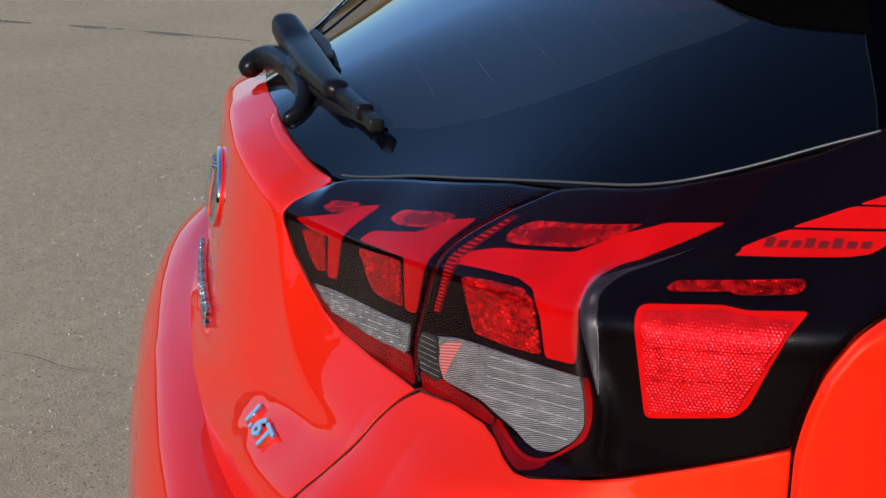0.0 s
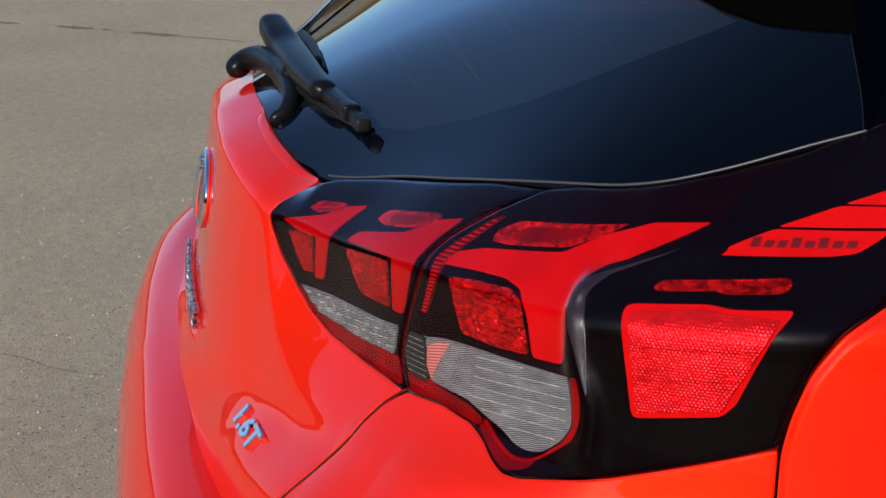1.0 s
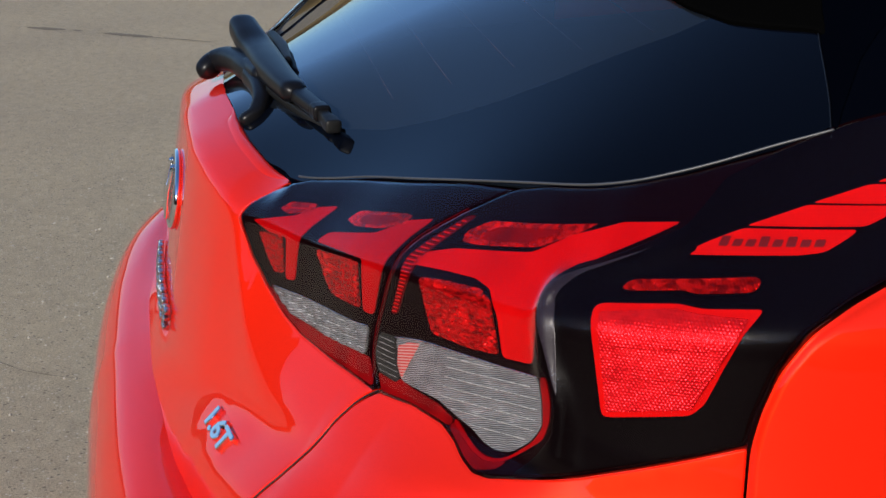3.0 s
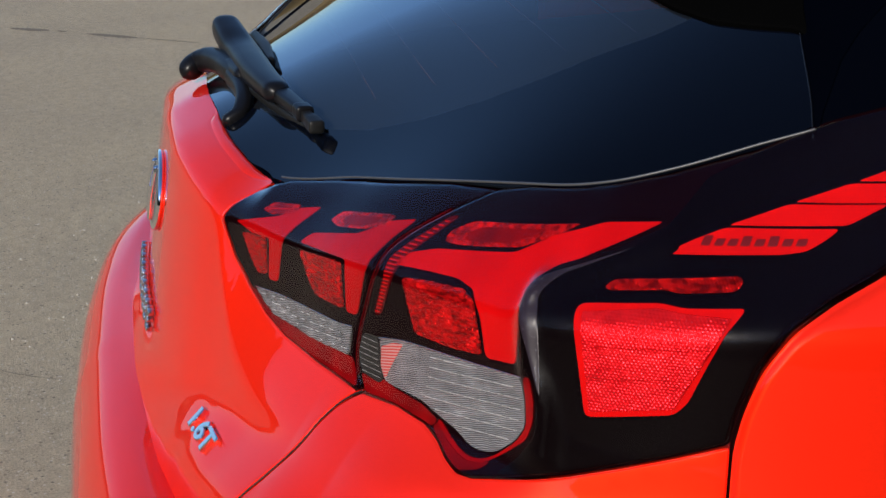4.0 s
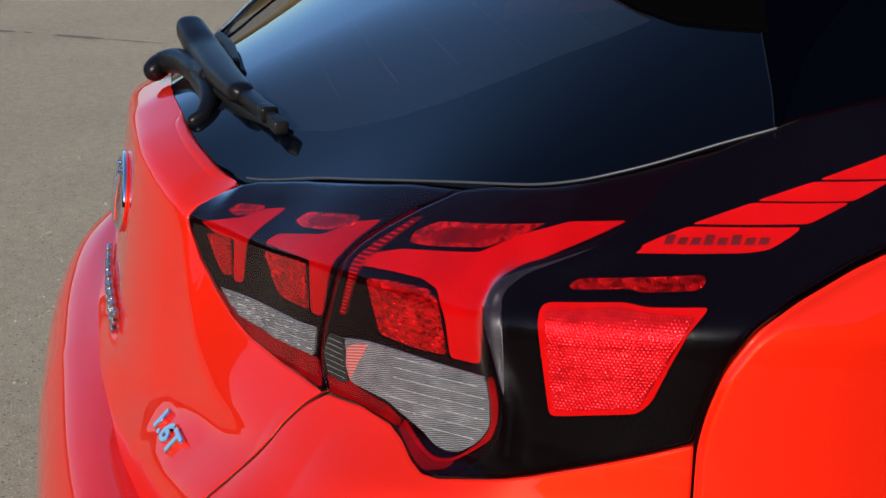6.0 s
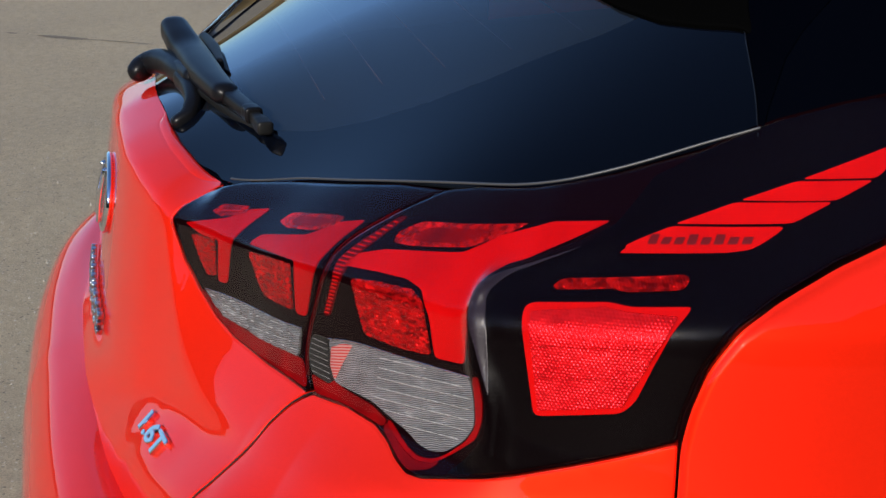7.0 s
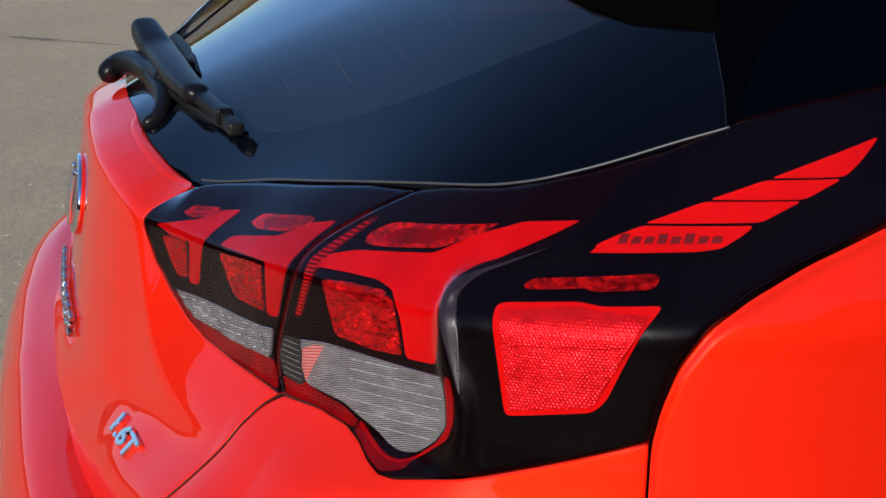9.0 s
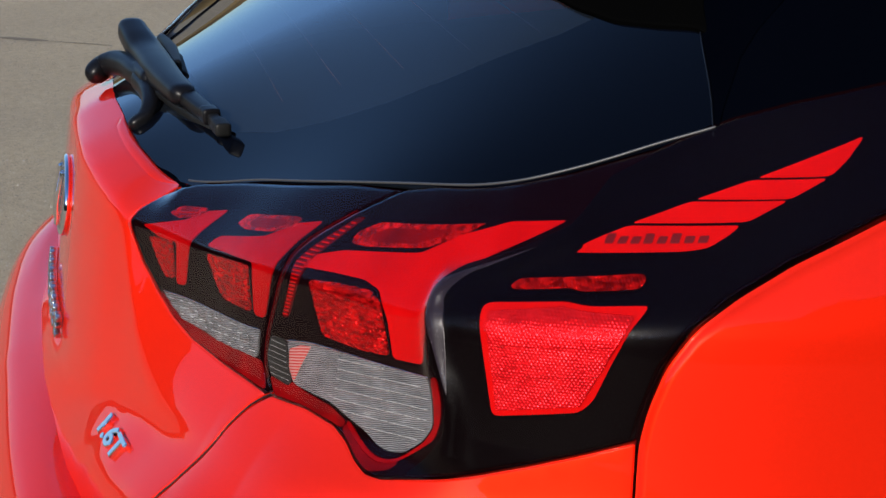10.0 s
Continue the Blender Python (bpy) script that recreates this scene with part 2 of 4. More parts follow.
KER = np.hanning(27)[1:-1] / np.hanning(27)[1:-1].sum()


def plan_curve(keys):
    length, xy = spline(keys, 2600)
    tn = np.gradient(xy, length, axis=0)
    tn = np.stack([np.convolve(np.pad(tn[:, i], 12, "edge"), KER, "valid") for i in (0, 1)], 1)
    return length, xy, tn / np.linalg.norm(tn, axis=1)[:, None]


SL, XY, TN = plan_curve(PLAN)
# above the lamps the corner is drawn softer
S2, XY2, TN2 = plan_curve(PLAN[:8] + [(.735, .252), (.785, .295)] + PLAN[11:])


def tab(keys, s):
    """Smooth table: monotone cubic through keys."""
    x, y = np.array(keys, float).T
    h, k = np.diff(x), np.diff(y) / np.diff(x)
    m = np.r_[k[0], np.where(k[1:] * k[:-1] > 0, 2 * k[1:] * k[:-1] / (k[1:] + k[:-1] + 1e-30), 0), k[-1]]
    s = np.clip(s, x[0], x[-1])
    i = np.clip(np.searchsorted(x, s, "right") - 1, 0, len(x) - 2)
    u = (s - x[i]) / h[i]
    return (1 + 2 * u) * (1 - u) ** 2 * y[i] + u * (1 - u) ** 2 * h[i] * m[i] + u * u * (3 - 2 * u) * y[i + 1] + u * u * (u - 1) * h[i] * m[i + 1]


def ease(u):
    u = np.clip(u, 0, 1)
    return u * u * (3 - 2 * u)


def soft(x):
    return np.logaddexp(0, x)


RIDGE = [(0, .870), (.12, .8675), (.20, .8625), (.27, .8548), (.345, .846), (.45, .848), (.55, .857), (.655, .866), (.74, .872), (.85, .876), (1.0, .885), (1.6, .93)]
SILL = [(0, .888), (.12, .884), (.26, .873), (.33, .8725), (.40, .881), (.483, .898), (.626, .923), (.716, .937), (.78, .946), (.866, .962), (.946, .982), (1.0, .996), (1.2, 1.06), (1.6, 1.15)]


def skin(s, z, off=0.0):
    """The place on the body at s and z, off metres proud of it. Negative s is the mirrored side."""
    side, s, z = np.sign(np.asarray(s, float) + 1e-12), np.abs(np.asarray(s, float)), np.asarray(z, float)
    calm, along = np.tanh(s / .05), s
    s = s * calm
    low = [np.interp(along, SL, XY[:, 0]), np.interp(s, SL, XY[:, 1]), np.interp(s, SL, TN[:, 0]), np.interp(s, SL, TN[:, 1]) * calm]
    top = [np.interp(along, S2, XY2[:, 0]), np.interp(s, S2, XY2[:, 1]), np.interp(s, S2, TN2[:, 0]), np.interp(s, S2, TN2[:, 1]) * calm]
    mix = ease((z - .872) / .035)
    x, y, tx, ty = (a + (b - a) * mix for a, b in zip(low, top))
    ridge, sill = tab(RIDGE, s), tab(SILL, s)
    shelf = tab([(0, 1.9), (.15, 2.4), (.30, 2.2), (.345, 1.8), (.385, 1.1), (.85, 1.1), (1.1, .7), (1.6, .5)], s)
    rake = tab([(0, 2.3), (.4, 2.3), (.8, 1.9), (.95, 1.3), (1.05, .6), (1.6, .5)], s)
    d = -.15 * (ridge - z) + (shelf - .15) * soft(np.minimum(z - ridge, .36) / .0035) * .0035 + (rake - shelf) * soft(np.minimum(z - sill, .24) / .004) * .004
    # under the lamp the skin flares out to a slanting crease, where it meets the flat tail that runs on below
    flat = tab([(.10, .0365), (.20, .0459), (.24, .0524), (.28, .0609), (.34, .0747), (.40, .0881), (.46, .1013), (.50, .1108), (.54, .1212), (.58, .1322), (.65, .153)], s)
    gap = soft((y - flat) * tx / .0025) * .0025 * ease((s - .22) / .08) * ease((.86 - s) / .28)
    brow = tab([(.29, .872), (.335, .850), (.352, .825), (.372, .806), (.40, .792), (.44, .777), (.48, .769), (.54, .766), (.8, .766)], s)
    fold = tab([(.29, .86), (.332, .822), (.37, .77), (.402, .739), (.423, .727), (.447, .719), (.475, .713), (.50, .711), (.535, .711), (.57, .713), (.60, .717), (.8, .745)], s)
    u = (brow - z) / (brow - fold)
    d = d - gap * (soft(u / .08) - soft((u - 1) / .08)) * .08
    # flares: under the corner lamp, round the badge, and along the bottom of the tailgate
    d = d - tab([(.57, 0), (.66, .16), (.8, .3), (1.0, .1), (1.3, 0)], s) * soft((.765 - z) / .02) * .02
    knee = tab([(0.18, 0.632), (0.24, 0.644), (0.275, 0.653), (0.31, 0.664), (0.347, 0.674), (0.42, 0.686), (0.48, 0.6925), (0.51, 0.697), (0.54, 0.7025), (0.6, 0.714), (0.8, 0.744)], s)
    drop = tab([(0.18, 0.018), (0.24, 0.023), (0.28, 0.028), (0.32, 0.034), (0.36, 0.039), (0.43, 0.043), (0.54, 0.046), (0.7, 0.05), (0.85, 0.03), (1, 0)], s)
    scoop = tab([(0.17, 0), (0.2, 0.051), (0.22, 0.142), (0.24, 0.261), (0.26, 0.387), (0.28, 0.514), (0.3, 0.632), (0.32, 0.741), (0.34, 0.824), (0.36, 0.877), (0.38, 0.917), (0.4, 0.941), (0.425, 0.96), (0.45, 0.98), (0.48, 0.995), (0.51, 0.999), (0.54, 0.983), (0.57, 0.949), (0.68, 0.5), (0.8, 0.25), (1, 0)], s)
    d = d - scoop * .005 * (soft((knee - z) / .005) - soft((knee - drop - z) / .005))
    d = d - tab([(0, .5), (.2, .5), (.4, .1), (.5, 0)], s) * soft((.640 - z) / .008) * .008 - off
    return np.stack([side * (x - ty * d), y + tx * d, z + 0 * x], -1)


LIP = [(0, .8930), (.04, .8917), (.08, .8902), (.12, .8885), (.16, .8861), (.20, .8829), (.24, .8790), (.28, .8744), (.31, .8706), (.33, .8694), (.354, .8694)]


def glass(x, y, off=0.0):
    """The rear window as a bowed sheet over the plan."""
    z = sum(c * x ** i * y ** j for (i, j), c in GLASS_C)
    return np.stack([x + 0 * z, y + 0 * z, z + off * 1.08], -1)


def bow(terms, pts, weight):
    """The weighted best sheet, as (powers, factor), through pts."""
    a = np.stack([pts[:, 0] ** i * pts[:, 1] ** j for i, j in terms], 1)
    return list(zip(terms, np.linalg.lstsq(a * weight[:, None], pts[:, 2] * weight, rcond=None)[0]))


def fit_glass():
    """Bow of the sheet that lies just under the lip and the sill and swells a little over the tail."""
    s = np.r_[np.linspace(.38, .75, 40), np.linspace(.76, .996, 50)]
    pts = np.vstack([skin(s, tab(SILL, s) + .001), [(.745, .50, 1.042)] * 10])
    a = np.stack([pts[:, 0] ** i for i in (0, 2)], 1)
    c = np.linalg.lstsq(a, pts[:, 2] - .62 * pts[:, 1] + .07 * pts[:, 1] ** 2, rcond=None)[0]
    s1, s2 = np.linspace(0, .35, 36), np.linspace(.378, .996, 70)
    lip, sill = skin(s1, tab(LIP, s1), -.001), skin(s2, tab(SILL, s2) + .0005)
    lip[:, 2] -= .0015 + .004 * ease((s1 - .22) / .08)
    sill[:, 2] -= .0015
    rim = np.vstack([lip, sill])
    x, y = (g.ravel() for g in np.meshgrid(np.linspace(0, .72, 19), np.linspace(.15, 1.05, 19)))
    deep = y > np.interp(x, rim[:, 0], rim[:, 1]) + .10
    x, y = x[deep], y[deep]
    z = c[0] + c[1] * x ** 2 + .62 * y - .07 * y ** 2 + .018 * np.exp(-((y - .075) / .16) ** 2) * ease((.56 - x) / .52)
    terms = [(i, j) for i in (0, 2, 4, 6) for j in (0, 1, 2)]
    return bow(terms, np.vstack([rim, np.stack([x, y, z], 1)]), np.r_[np.ones(len(rim)), np.full(len(x), .1)])


GLASS_C = fit_glass()


def inside(pts, loop):
    x, y = pts[:, 0], pts[:, 1]
    hit = np.zeros(len(pts), bool)
    for (x0, y0), (x1, y1) in zip(loop, np.roll(loop, -1, 0)):
        hit ^= ((y0 > y) != (y1 > y)) & (x < (x1 - x0) * (y - y0) / (y1 - y0 + 1e-15) + x0)
    return hit


def edge_distance(pts, loop):
    best = np.full(len(pts), 9.0)
    for a, b in zip(loop, np.roll(loop, -1, 0)):
        ab = b - a
        t = np.clip(((pts - a) @ ab) / (ab @ ab + 1e-15), 0, 1)
        best = np.minimum(best, np.linalg.norm(pts - a - t[:, None] * ab, axis=1))
    return best


def rounded(loop, r, n=4):
    """The loop with its corners cut to arcs of about r."""
    loop, out = np.array(loop, float), []
    for a, b, c in zip(np.roll(loop, 1, 0), loop, np.roll(loop, -1, 0)):
        u, v = a - b, c - b
        lu, lv = np.linalg.norm(u), np.linalg.norm(v)
        p, q = b + u / lu * min(r, lu * .45), b + v / lv * min(r, lv * .45)
        for t in np.linspace(0, 1, n):
            out.append((1 - t) ** 2 * p + 2 * t * (1 - t) * b + t * t * q)
    return np.array(out)


def patch(name, loop, mat, parent, off=0.0, thick=0.004, edge=0.0015, step=0.012, corner=0.003, label="", fn=None, mirror=False):
    """A panel: the outline (s, z) laid on the body, off metres proud, thick inwards, its edges rounded by edge."""
    from mathutils.geometry import delaunay_2d_cdt
    fn = fn or skin
    loop = rounded(loop, corner) if corner else np.array(loop, float)
    if mirror:
        loop = loop * (-1, 1)
    area = np.sum(loop[:, 0] * np.roll(loop[:, 1], -1) - np.roll(loop[:, 0], -1) * loop[:, 1])
    if area < 0:
        loop = loop[::-1]
    ring = []
    for a, b in zip(loop, np.roll(loop, -1, 0)):
        n = max(1, int(np.ceil(np.linalg.norm(b - a) / step)))
        ring += [a + (b - a) * i / n for i in range(n)]
    ring = np.array(ring)
    tan = np.roll(ring, -1, 0) - np.roll(ring, 1, 0)
    tan /= np.linalg.norm(tan, axis=1)[:, None] + 1e-12
    inward = np.stack([-tan[:, 1], tan[:, 0]], 1)
    pts = [ring]
    for k in (0.3, 1.0):
        q = ring + inward * edge * k
        ok = inside(q, ring) & (edge_distance(q, ring) > edge * k * .9)
        pts.append(q[ok])
    lo, hi = ring.min(0), ring.max(0)
    gx, gy = np.arange(lo[0], hi[0], step), np.arange(lo[1], hi[1], step)
    grid = np.stack(np.meshgrid(gx, gy), -1).reshape(-1, 2)
    grid = grid[inside(grid, ring)]
    grid = grid[edge_distance(grid, ring) > edge + step * .35]
    pts = np.vstack(pts + [grid])
    n = len(ring)
    vs, _, faces, orig, _, _ = delaunay_2d_cdt([Vector(p) for p in pts], [], [list(range(n))], 1, 1e-7)
    flat = np.array([v[:] for v in vs])

    def lift(q):
        d = np.minimum(edge_distance(q, ring), edge) if edge else 0
        return fn(q[:, 0], q[:, 1], off - edge + np.sqrt(np.maximum(edge ** 2 - (edge - d) ** 2, 0)) if edge else off)

    top = lift(flat)
    h = 4e-4
    ds = lift(flat + (h, 0)) - lift(flat - (h, 0))
    dz = lift(flat + (0, h)) - lift(flat - (0, h))
    nor = np.cross(ds, dz)
    nor /= np.linalg.norm(nor, axis=1)[:, None] + 1e-15
    base = fn(flat[:, 0], flat[:, 1], off)
    dn = np.cross(fn(flat[:, 0] + h, flat[:, 1], off) - base, fn(flat[:, 0], flat[:, 1] + h, off) - base)
    dn /= np.linalg.norm(dn, axis=1)[:, None] + 1e-15
    nor = np.where((nor * dn).sum(1)[:, None] > .2, nor, dn)
    m = len(flat)
    back_in = fn(ring[:, 0], ring[:, 1], off - thick)
    front = fn(ring[:, 0], ring[:, 1], off - edge)
    out_n = fn(ring[:, 0] - inward[:, 0] * 1e-3, ring[:, 1] - inward[:, 1] * 1e-3, off) - fn(ring[:, 0], ring[:, 1], off)
    out_n /= np.linalg.norm(out_n, axis=1)[:, None] + 1e-15
    verts = np.vstack([top, front, back_in])
    normals = np.vstack([nor, out_n, out_n])
    fs = [tuple(f) for f in faces]
    fs += [(m + i, m + n + i, m + n + (i + 1) % n, m + (i + 1) % n) for i in range(n)]
    uv = np.vstack([flat, ring, ring])
    return mesh_part(name, verts, fs, mat, parent, label, normals, uv)


def loft(name, rows, mat, parent=None, label="", closed=False, caps=False):
    """A skin over rows of points, each row the same length; closed: rows are rings."""
    rows = [np.asarray(r, float) for r in rows]
    n = len(rows[0])
    verts = np.vstack(rows)
    faces = []
    for i in range(len(rows) - 1):
        for j in range(n if closed else n - 1):
            k = (j + 1) % n
            faces.append((i * n + j, i * n + k, (i + 1) * n + k, (i + 1) * n + j))
    if caps:
        faces.append(tuple(range(n))[::-1])
        faces.append(tuple(range((len(rows) - 1) * n, len(rows) * n)))
    return mesh_part(name, verts, faces, mat, parent, label)


def tube(name, path, sizes, mat, parent=None, label="", square=2.6, n=20, up=(0, 0, 1), samples=24, end=0.8):
    """A rounded bar along path; sizes: half width and half height at each key."""
    _, c = spline(path, samples)
    t0 = np.linspace(0, 1, len(sizes))
    tt = np.linspace(0, 1, samples)
    w, h = np.interp(tt, t0, [a for a, _ in sizes]), np.interp(tt, t0, [b for _, b in sizes])
    tang = np.gradient(c, axis=0)
    tang /= np.linalg.norm(tang, axis=1)[:, None]
    rows = []
    ang = np.linspace(0, 2 * math.pi, n, endpoint=False)
    cx, sx = np.cos(ang), np.sin(ang)
    ex, ey = np.sign(cx) * np.abs(cx) ** (2 / square), np.sign(sx) * np.abs(sx) ** (2 / square)
    for i in range(samples):
        u = np.cross(tang[i], up)
        u /= np.linalg.norm(u) + 1e-12
        v = np.cross(u, tang[i])
        ring = [c[i] + u * a * w[i] + v * b * h[i] for a, b in zip(ex, ey)]
        ring, e = np.array(ring), min(w[i], h[i]) * end
        if i == 0:
            rows += [c[i] - tang[i] * e * math.sin(q) + (ring - c[i]) * math.cos(q) for q in (1.5, 1.2, .8, .4)]
        rows.append(ring)
        if i == samples - 1:
            rows += [c[i] + tang[i] * e * math.sin(q) + (ring - c[i]) * math.cos(q) for q in (.4, .8, 1.2, 1.5)]
    return loft(name, rows, mat, parent, label, closed=True, caps=True)


# ---- ground ----
def build_ground():
    n = 60
    edges = np.r_[-400, -120, -40, np.linspace(-16, 16, n), 40, 120, 400]
    k = len(edges)
    verts = [(x, y, 0.0) for y in edges for x in edges]
    faces = [(j * k + i, j * k + i + 1, (j + 1) * k + i + 1, (j + 1) * k + i) for j in range(k - 1) for i in range(k - 1)]
    return tagged(mesh_part("ground", verts, faces, ASPHALT), "sunlit grey worn asphalt of an empty car park", "ground", kind="structure")


asphalt_ground = build_ground()


def build_unseen_verge():
    """An unseen strip of rough grass under the trees, added to darken what the car's side mirrors."""
    rng = random.Random(9)
    xs, ys = np.linspace(2.7, 30, 22), np.linspace(-16, 40, 80)
    verts = [(x + (rng.uniform(-.12, .12) if i == 0 else 0), y, .004 + (rng.uniform(.01, .05) if i else 0)) for y in ys for i, x in enumerate(xs)]
    faces = [(j * 22 + i, j * 22 + i + 1, (j + 1) * 22 + i + 1, (j + 1) * 22 + i) for j in range(79) for i in range(21)]
    return tagged(mesh_part("unseen_verge", verts, faces, GRASS), "unseen dark grass strip that darkens the car's reflections", "grass", kind="structure")


build_unseen_verge()


def crack(keys, width, seed):
    """A ragged dark strip of tar and dirt lying in the joint, thin at its ends."""
    _, c = spline(keys, 40)
    rng = random.Random(seed)
    verts, faces = [], []
    for i, p in enumerate(c):
        f = i / 39
        w = width * (math.sin(math.pi * f) ** .5 * .5 + .02) * rng.uniform(.7, 1.2)
        verts += [(p[0] - w, p[1], .002), (p[0] + w * rng.uniform(.6, 1.1), p[1], .002)]
        if i:
            faces.append((2 * i - 2, 2 * i - 1, 2 * i + 1, 2 * i))
    mesh_part("crack", verts, faces, TAR, asphalt_ground, smooth=False)


crack([(-6.72, -1.15), (-6.57, -.90), (-6.46, -.72)], .085, 1)
crack([(-6.36, -.55), (-6.30, -.45), (-6.26, -.36)], .075, 2)
crack([(-6.24, -.33), (-6.20, -.28)], .04, 6)
crack([(-6.12, -.19), (-6.03, -.06), (-5.96, .05)], .075, 3)
crack([(-5.96, .04), (-5.85, .2), (-5.75, .33)], .018, 4)
crack([(-1.72, -.47), (-1.655, -.36), (-1.57, -.28), (-1.50, -.16)], .005, 5)


def build_gravel():
    """Loose grit strewn on the asphalt behind the car."""
    rng = random.Random(4)
    verts, faces = [], []
    for _ in range(300):
        x, y = rng.uniform(-3.6, -1.0), rng.uniform(-1.0, .05)
        r = rng.uniform(.0012, .0034)
        k = len(verts)
        turn = rng.uniform(0, 6.3)
        for h, f in ((0, 1.0), (r * .7, .9), (r * 1.1, .4)):
            for q in range(5):
                a = turn + q * 1.2566
                verts.append((x + r * f * math.cos(a) * rng.uniform(.8, 1.2), y + r * f * math.sin(a) * rng.uniform(.8, 1.2), h - .0003))
        for lv in (0, 5):
            faces += [(k + lv + q, k + lv + (q + 1) % 5, k + lv + 5 + (q + 1) % 5, k + lv + 5 + q) for q in range(5)]
        faces.append(tuple(k + 10 + q for q in range(5)))
    tagged(mesh_part("gravel", verts, faces, STONE, smooth=False), "loose pale grit scattered on grey asphalt", "gravel", kind="stuff")


build_gravel()


def build_treeline():
    """Unseen dark trees, added to darken the car's reflections: tall and near abreast of the car, lower and farther
    behind it.
    """
    rows = []
    for f in (0, .25, .5, .7, .85, .95, 1.0):
        row = []
        for i in range(241):
            deg = -138 + 218 * i / 240
            a = radians(deg)
            near = 1 / (1 + math.exp(-(deg + 20) / 2.5))
            p = Vector((math.cos(a) * 9, math.sin(a) * 9, f * 3))
            r = 48 - 24 * near + 1.6 * noise.noise(p * .6) + .9 * noise.noise(p * 2.3) - 2 * math.sin(math.pi * f)
            h = 11 + 11 * near + 2.0 * noise.noise(Vector((math.cos(a) * 5, math.sin(a) * 5, 0))) + 1.2 * noise.noise(Vector((math.cos(a) * 24, math.sin(a) * 24, 5)))
            h *= min(1, (240 - i) / 20 + .2, i / 16 + .25)
            row.append(np.array((r * math.cos(a), r * math.sin(a), -.05 + h * f)))
        rows.append(row)
    return tagged(loft("backdrop", rows[::-1], LEAF), "unseen far dark green trees that darken the car's reflections", "trees", kind="structure")


build_treeline()


def build_far_hedge():
    """A low belt of dry, sunlit trees across the open side of the car park."""
    rows = []
    for f in (0, .3, .6, .85, 1.0):
        row = []
        for i in range(200):
            a = radians(78 + 172 * i / 199)
            p = Vector((math.cos(a) * 14, math.sin(a) * 14, f * 2))
            r, h = 62 + 1.5 * noise.noise(p) - 1.5 * f, 3.2 + .5 * noise.noise(p * .4) + .15 * noise.noise(p * 2.1)
            row.append(np.array((r * math.cos(a), r * math.sin(a), -.05 + h * f)))
        rows.append(row)
    return tagged(loft("backdrop", rows[::-1], AUTUMN), "far belt of dry brown sunlit trees", "trees", kind="structure")


build_far_hedge()

# ---- the car ----
car = tagged(new("car"), "glossy orange-red hatchback car with black rear lamp band, parked on asphalt", "car")

LAMP_IN = [(0.3779, 0.8724), (0.3541, 0.8626), (0.339, 0.8496), (0.3352, 0.8378), (0.3462, 0.8263), (0.366, 0.8074), (0.3988, 0.7896),
           (0.4367, 0.7745), (0.477, 0.7664), (0.5353, 0.7640), (0.5851, 0.7640), (0.6150, 0.7632), (0.6062, 0.773), (0.6001, 0.7892), (0.6002, 0.8075),
           (0.6052, 0.8317), (0.6107, 0.8558), (0.6115, 0.8721), (0.6160, 0.8821), (0.6276, 0.8929), (0.6483, 0.9085), (0.6816, 0.9275),
           (0.6223, 0.9205), (0.4616, 0.8915), (0.40, 0.8795)]
LAMP_OUT = [(0.6846, 0.9279), (0.6518, 0.9081), (0.6312, 0.8925), (0.6198, 0.8814), (0.6148, 0.8715), (0.6142, 0.8551), (0.6087, 0.8317),
            (0.6038, 0.8076), (0.6033, 0.7901), (0.6093, 0.7739), (0.6234, 0.7641), (0.6681, 0.7682), (0.7055, 0.7672), (0.7288, 0.7623),
            (0.7475, 0.7562), (0.7634, 0.7524), (0.779, 0.7528), (0.8375, 0.7682), (0.8746, 0.7804), (0.9104, 0.7929), (0.945, 0.8055),
            (0.9492, 0.8261), (0.9600, 0.8560), (0.9792, 0.8835), (1.0056, 0.9016), (1.0455, 0.9216), (1.0882, 0.9387), (1.1157, 0.9499),
            (1.30, 1.020), (1.30, 1.062), (1.1304, 1.029), (1.0596, 1.0155), (1.0139, 1.004), (0.9974, 0.9985), (0.946, 0.980), (0.866, 0.960), (0.78, 0.944), (0.716, 0.9355)]

# red tail panel between the lamps, one skin from side to side, down to the bumper ledge
CHAMFER = [(0, .0003), (.10, .0006), (.13, .0044), (.17, .0052), (.30, .0056), (.352, .0008)]
# shut line between tailgate and bumper side, from the lamp down
SEAM = [(0.6196, 0.7636), (0.6109, 0.7577), (0.602, 0.7497), (0.5961, 0.7409), (0.5907, 0.7313), (0.5875, 0.7202), (0.582, 0.7094), (0.5759, 0.6997), (0.5706, 0.6908), (0.5664, 0.6823), (0.5616, 0.6741), (0.5555, 0.6626), (0.5411, 0.6465), (0.5291, 0.62)]
half = [(s, float(tab(LIP, s) - tab(CHAMFER, s))) for s in np.linspace(0, .352, 40)] + [(.3570, .8672), (.3500, .8612), (.3368, .8498), (.3329, .8378), (.3438, .8257), (.3638, .8063),
        (.3970, .7879), (.4354, .7726), (.4768, .7642), (.5353, .7618), (.5851, .7617), (.6115, .7611)] + [(s - .0022, z + .0009) for s, z in SEAM[1:]] + [(.5420, .601),
        (.40, .601), (.26, .609), (.15, .615), (0, .618)]
tail = half + [(-s, z) for s, z in half[::-1][1:-1]]
patch("tailgate", tail, PAINT, car, 0.0, 0.012, 0.0014, 0.0065, 0.002, "glossy orange-red tailgate panel with a raised lip")


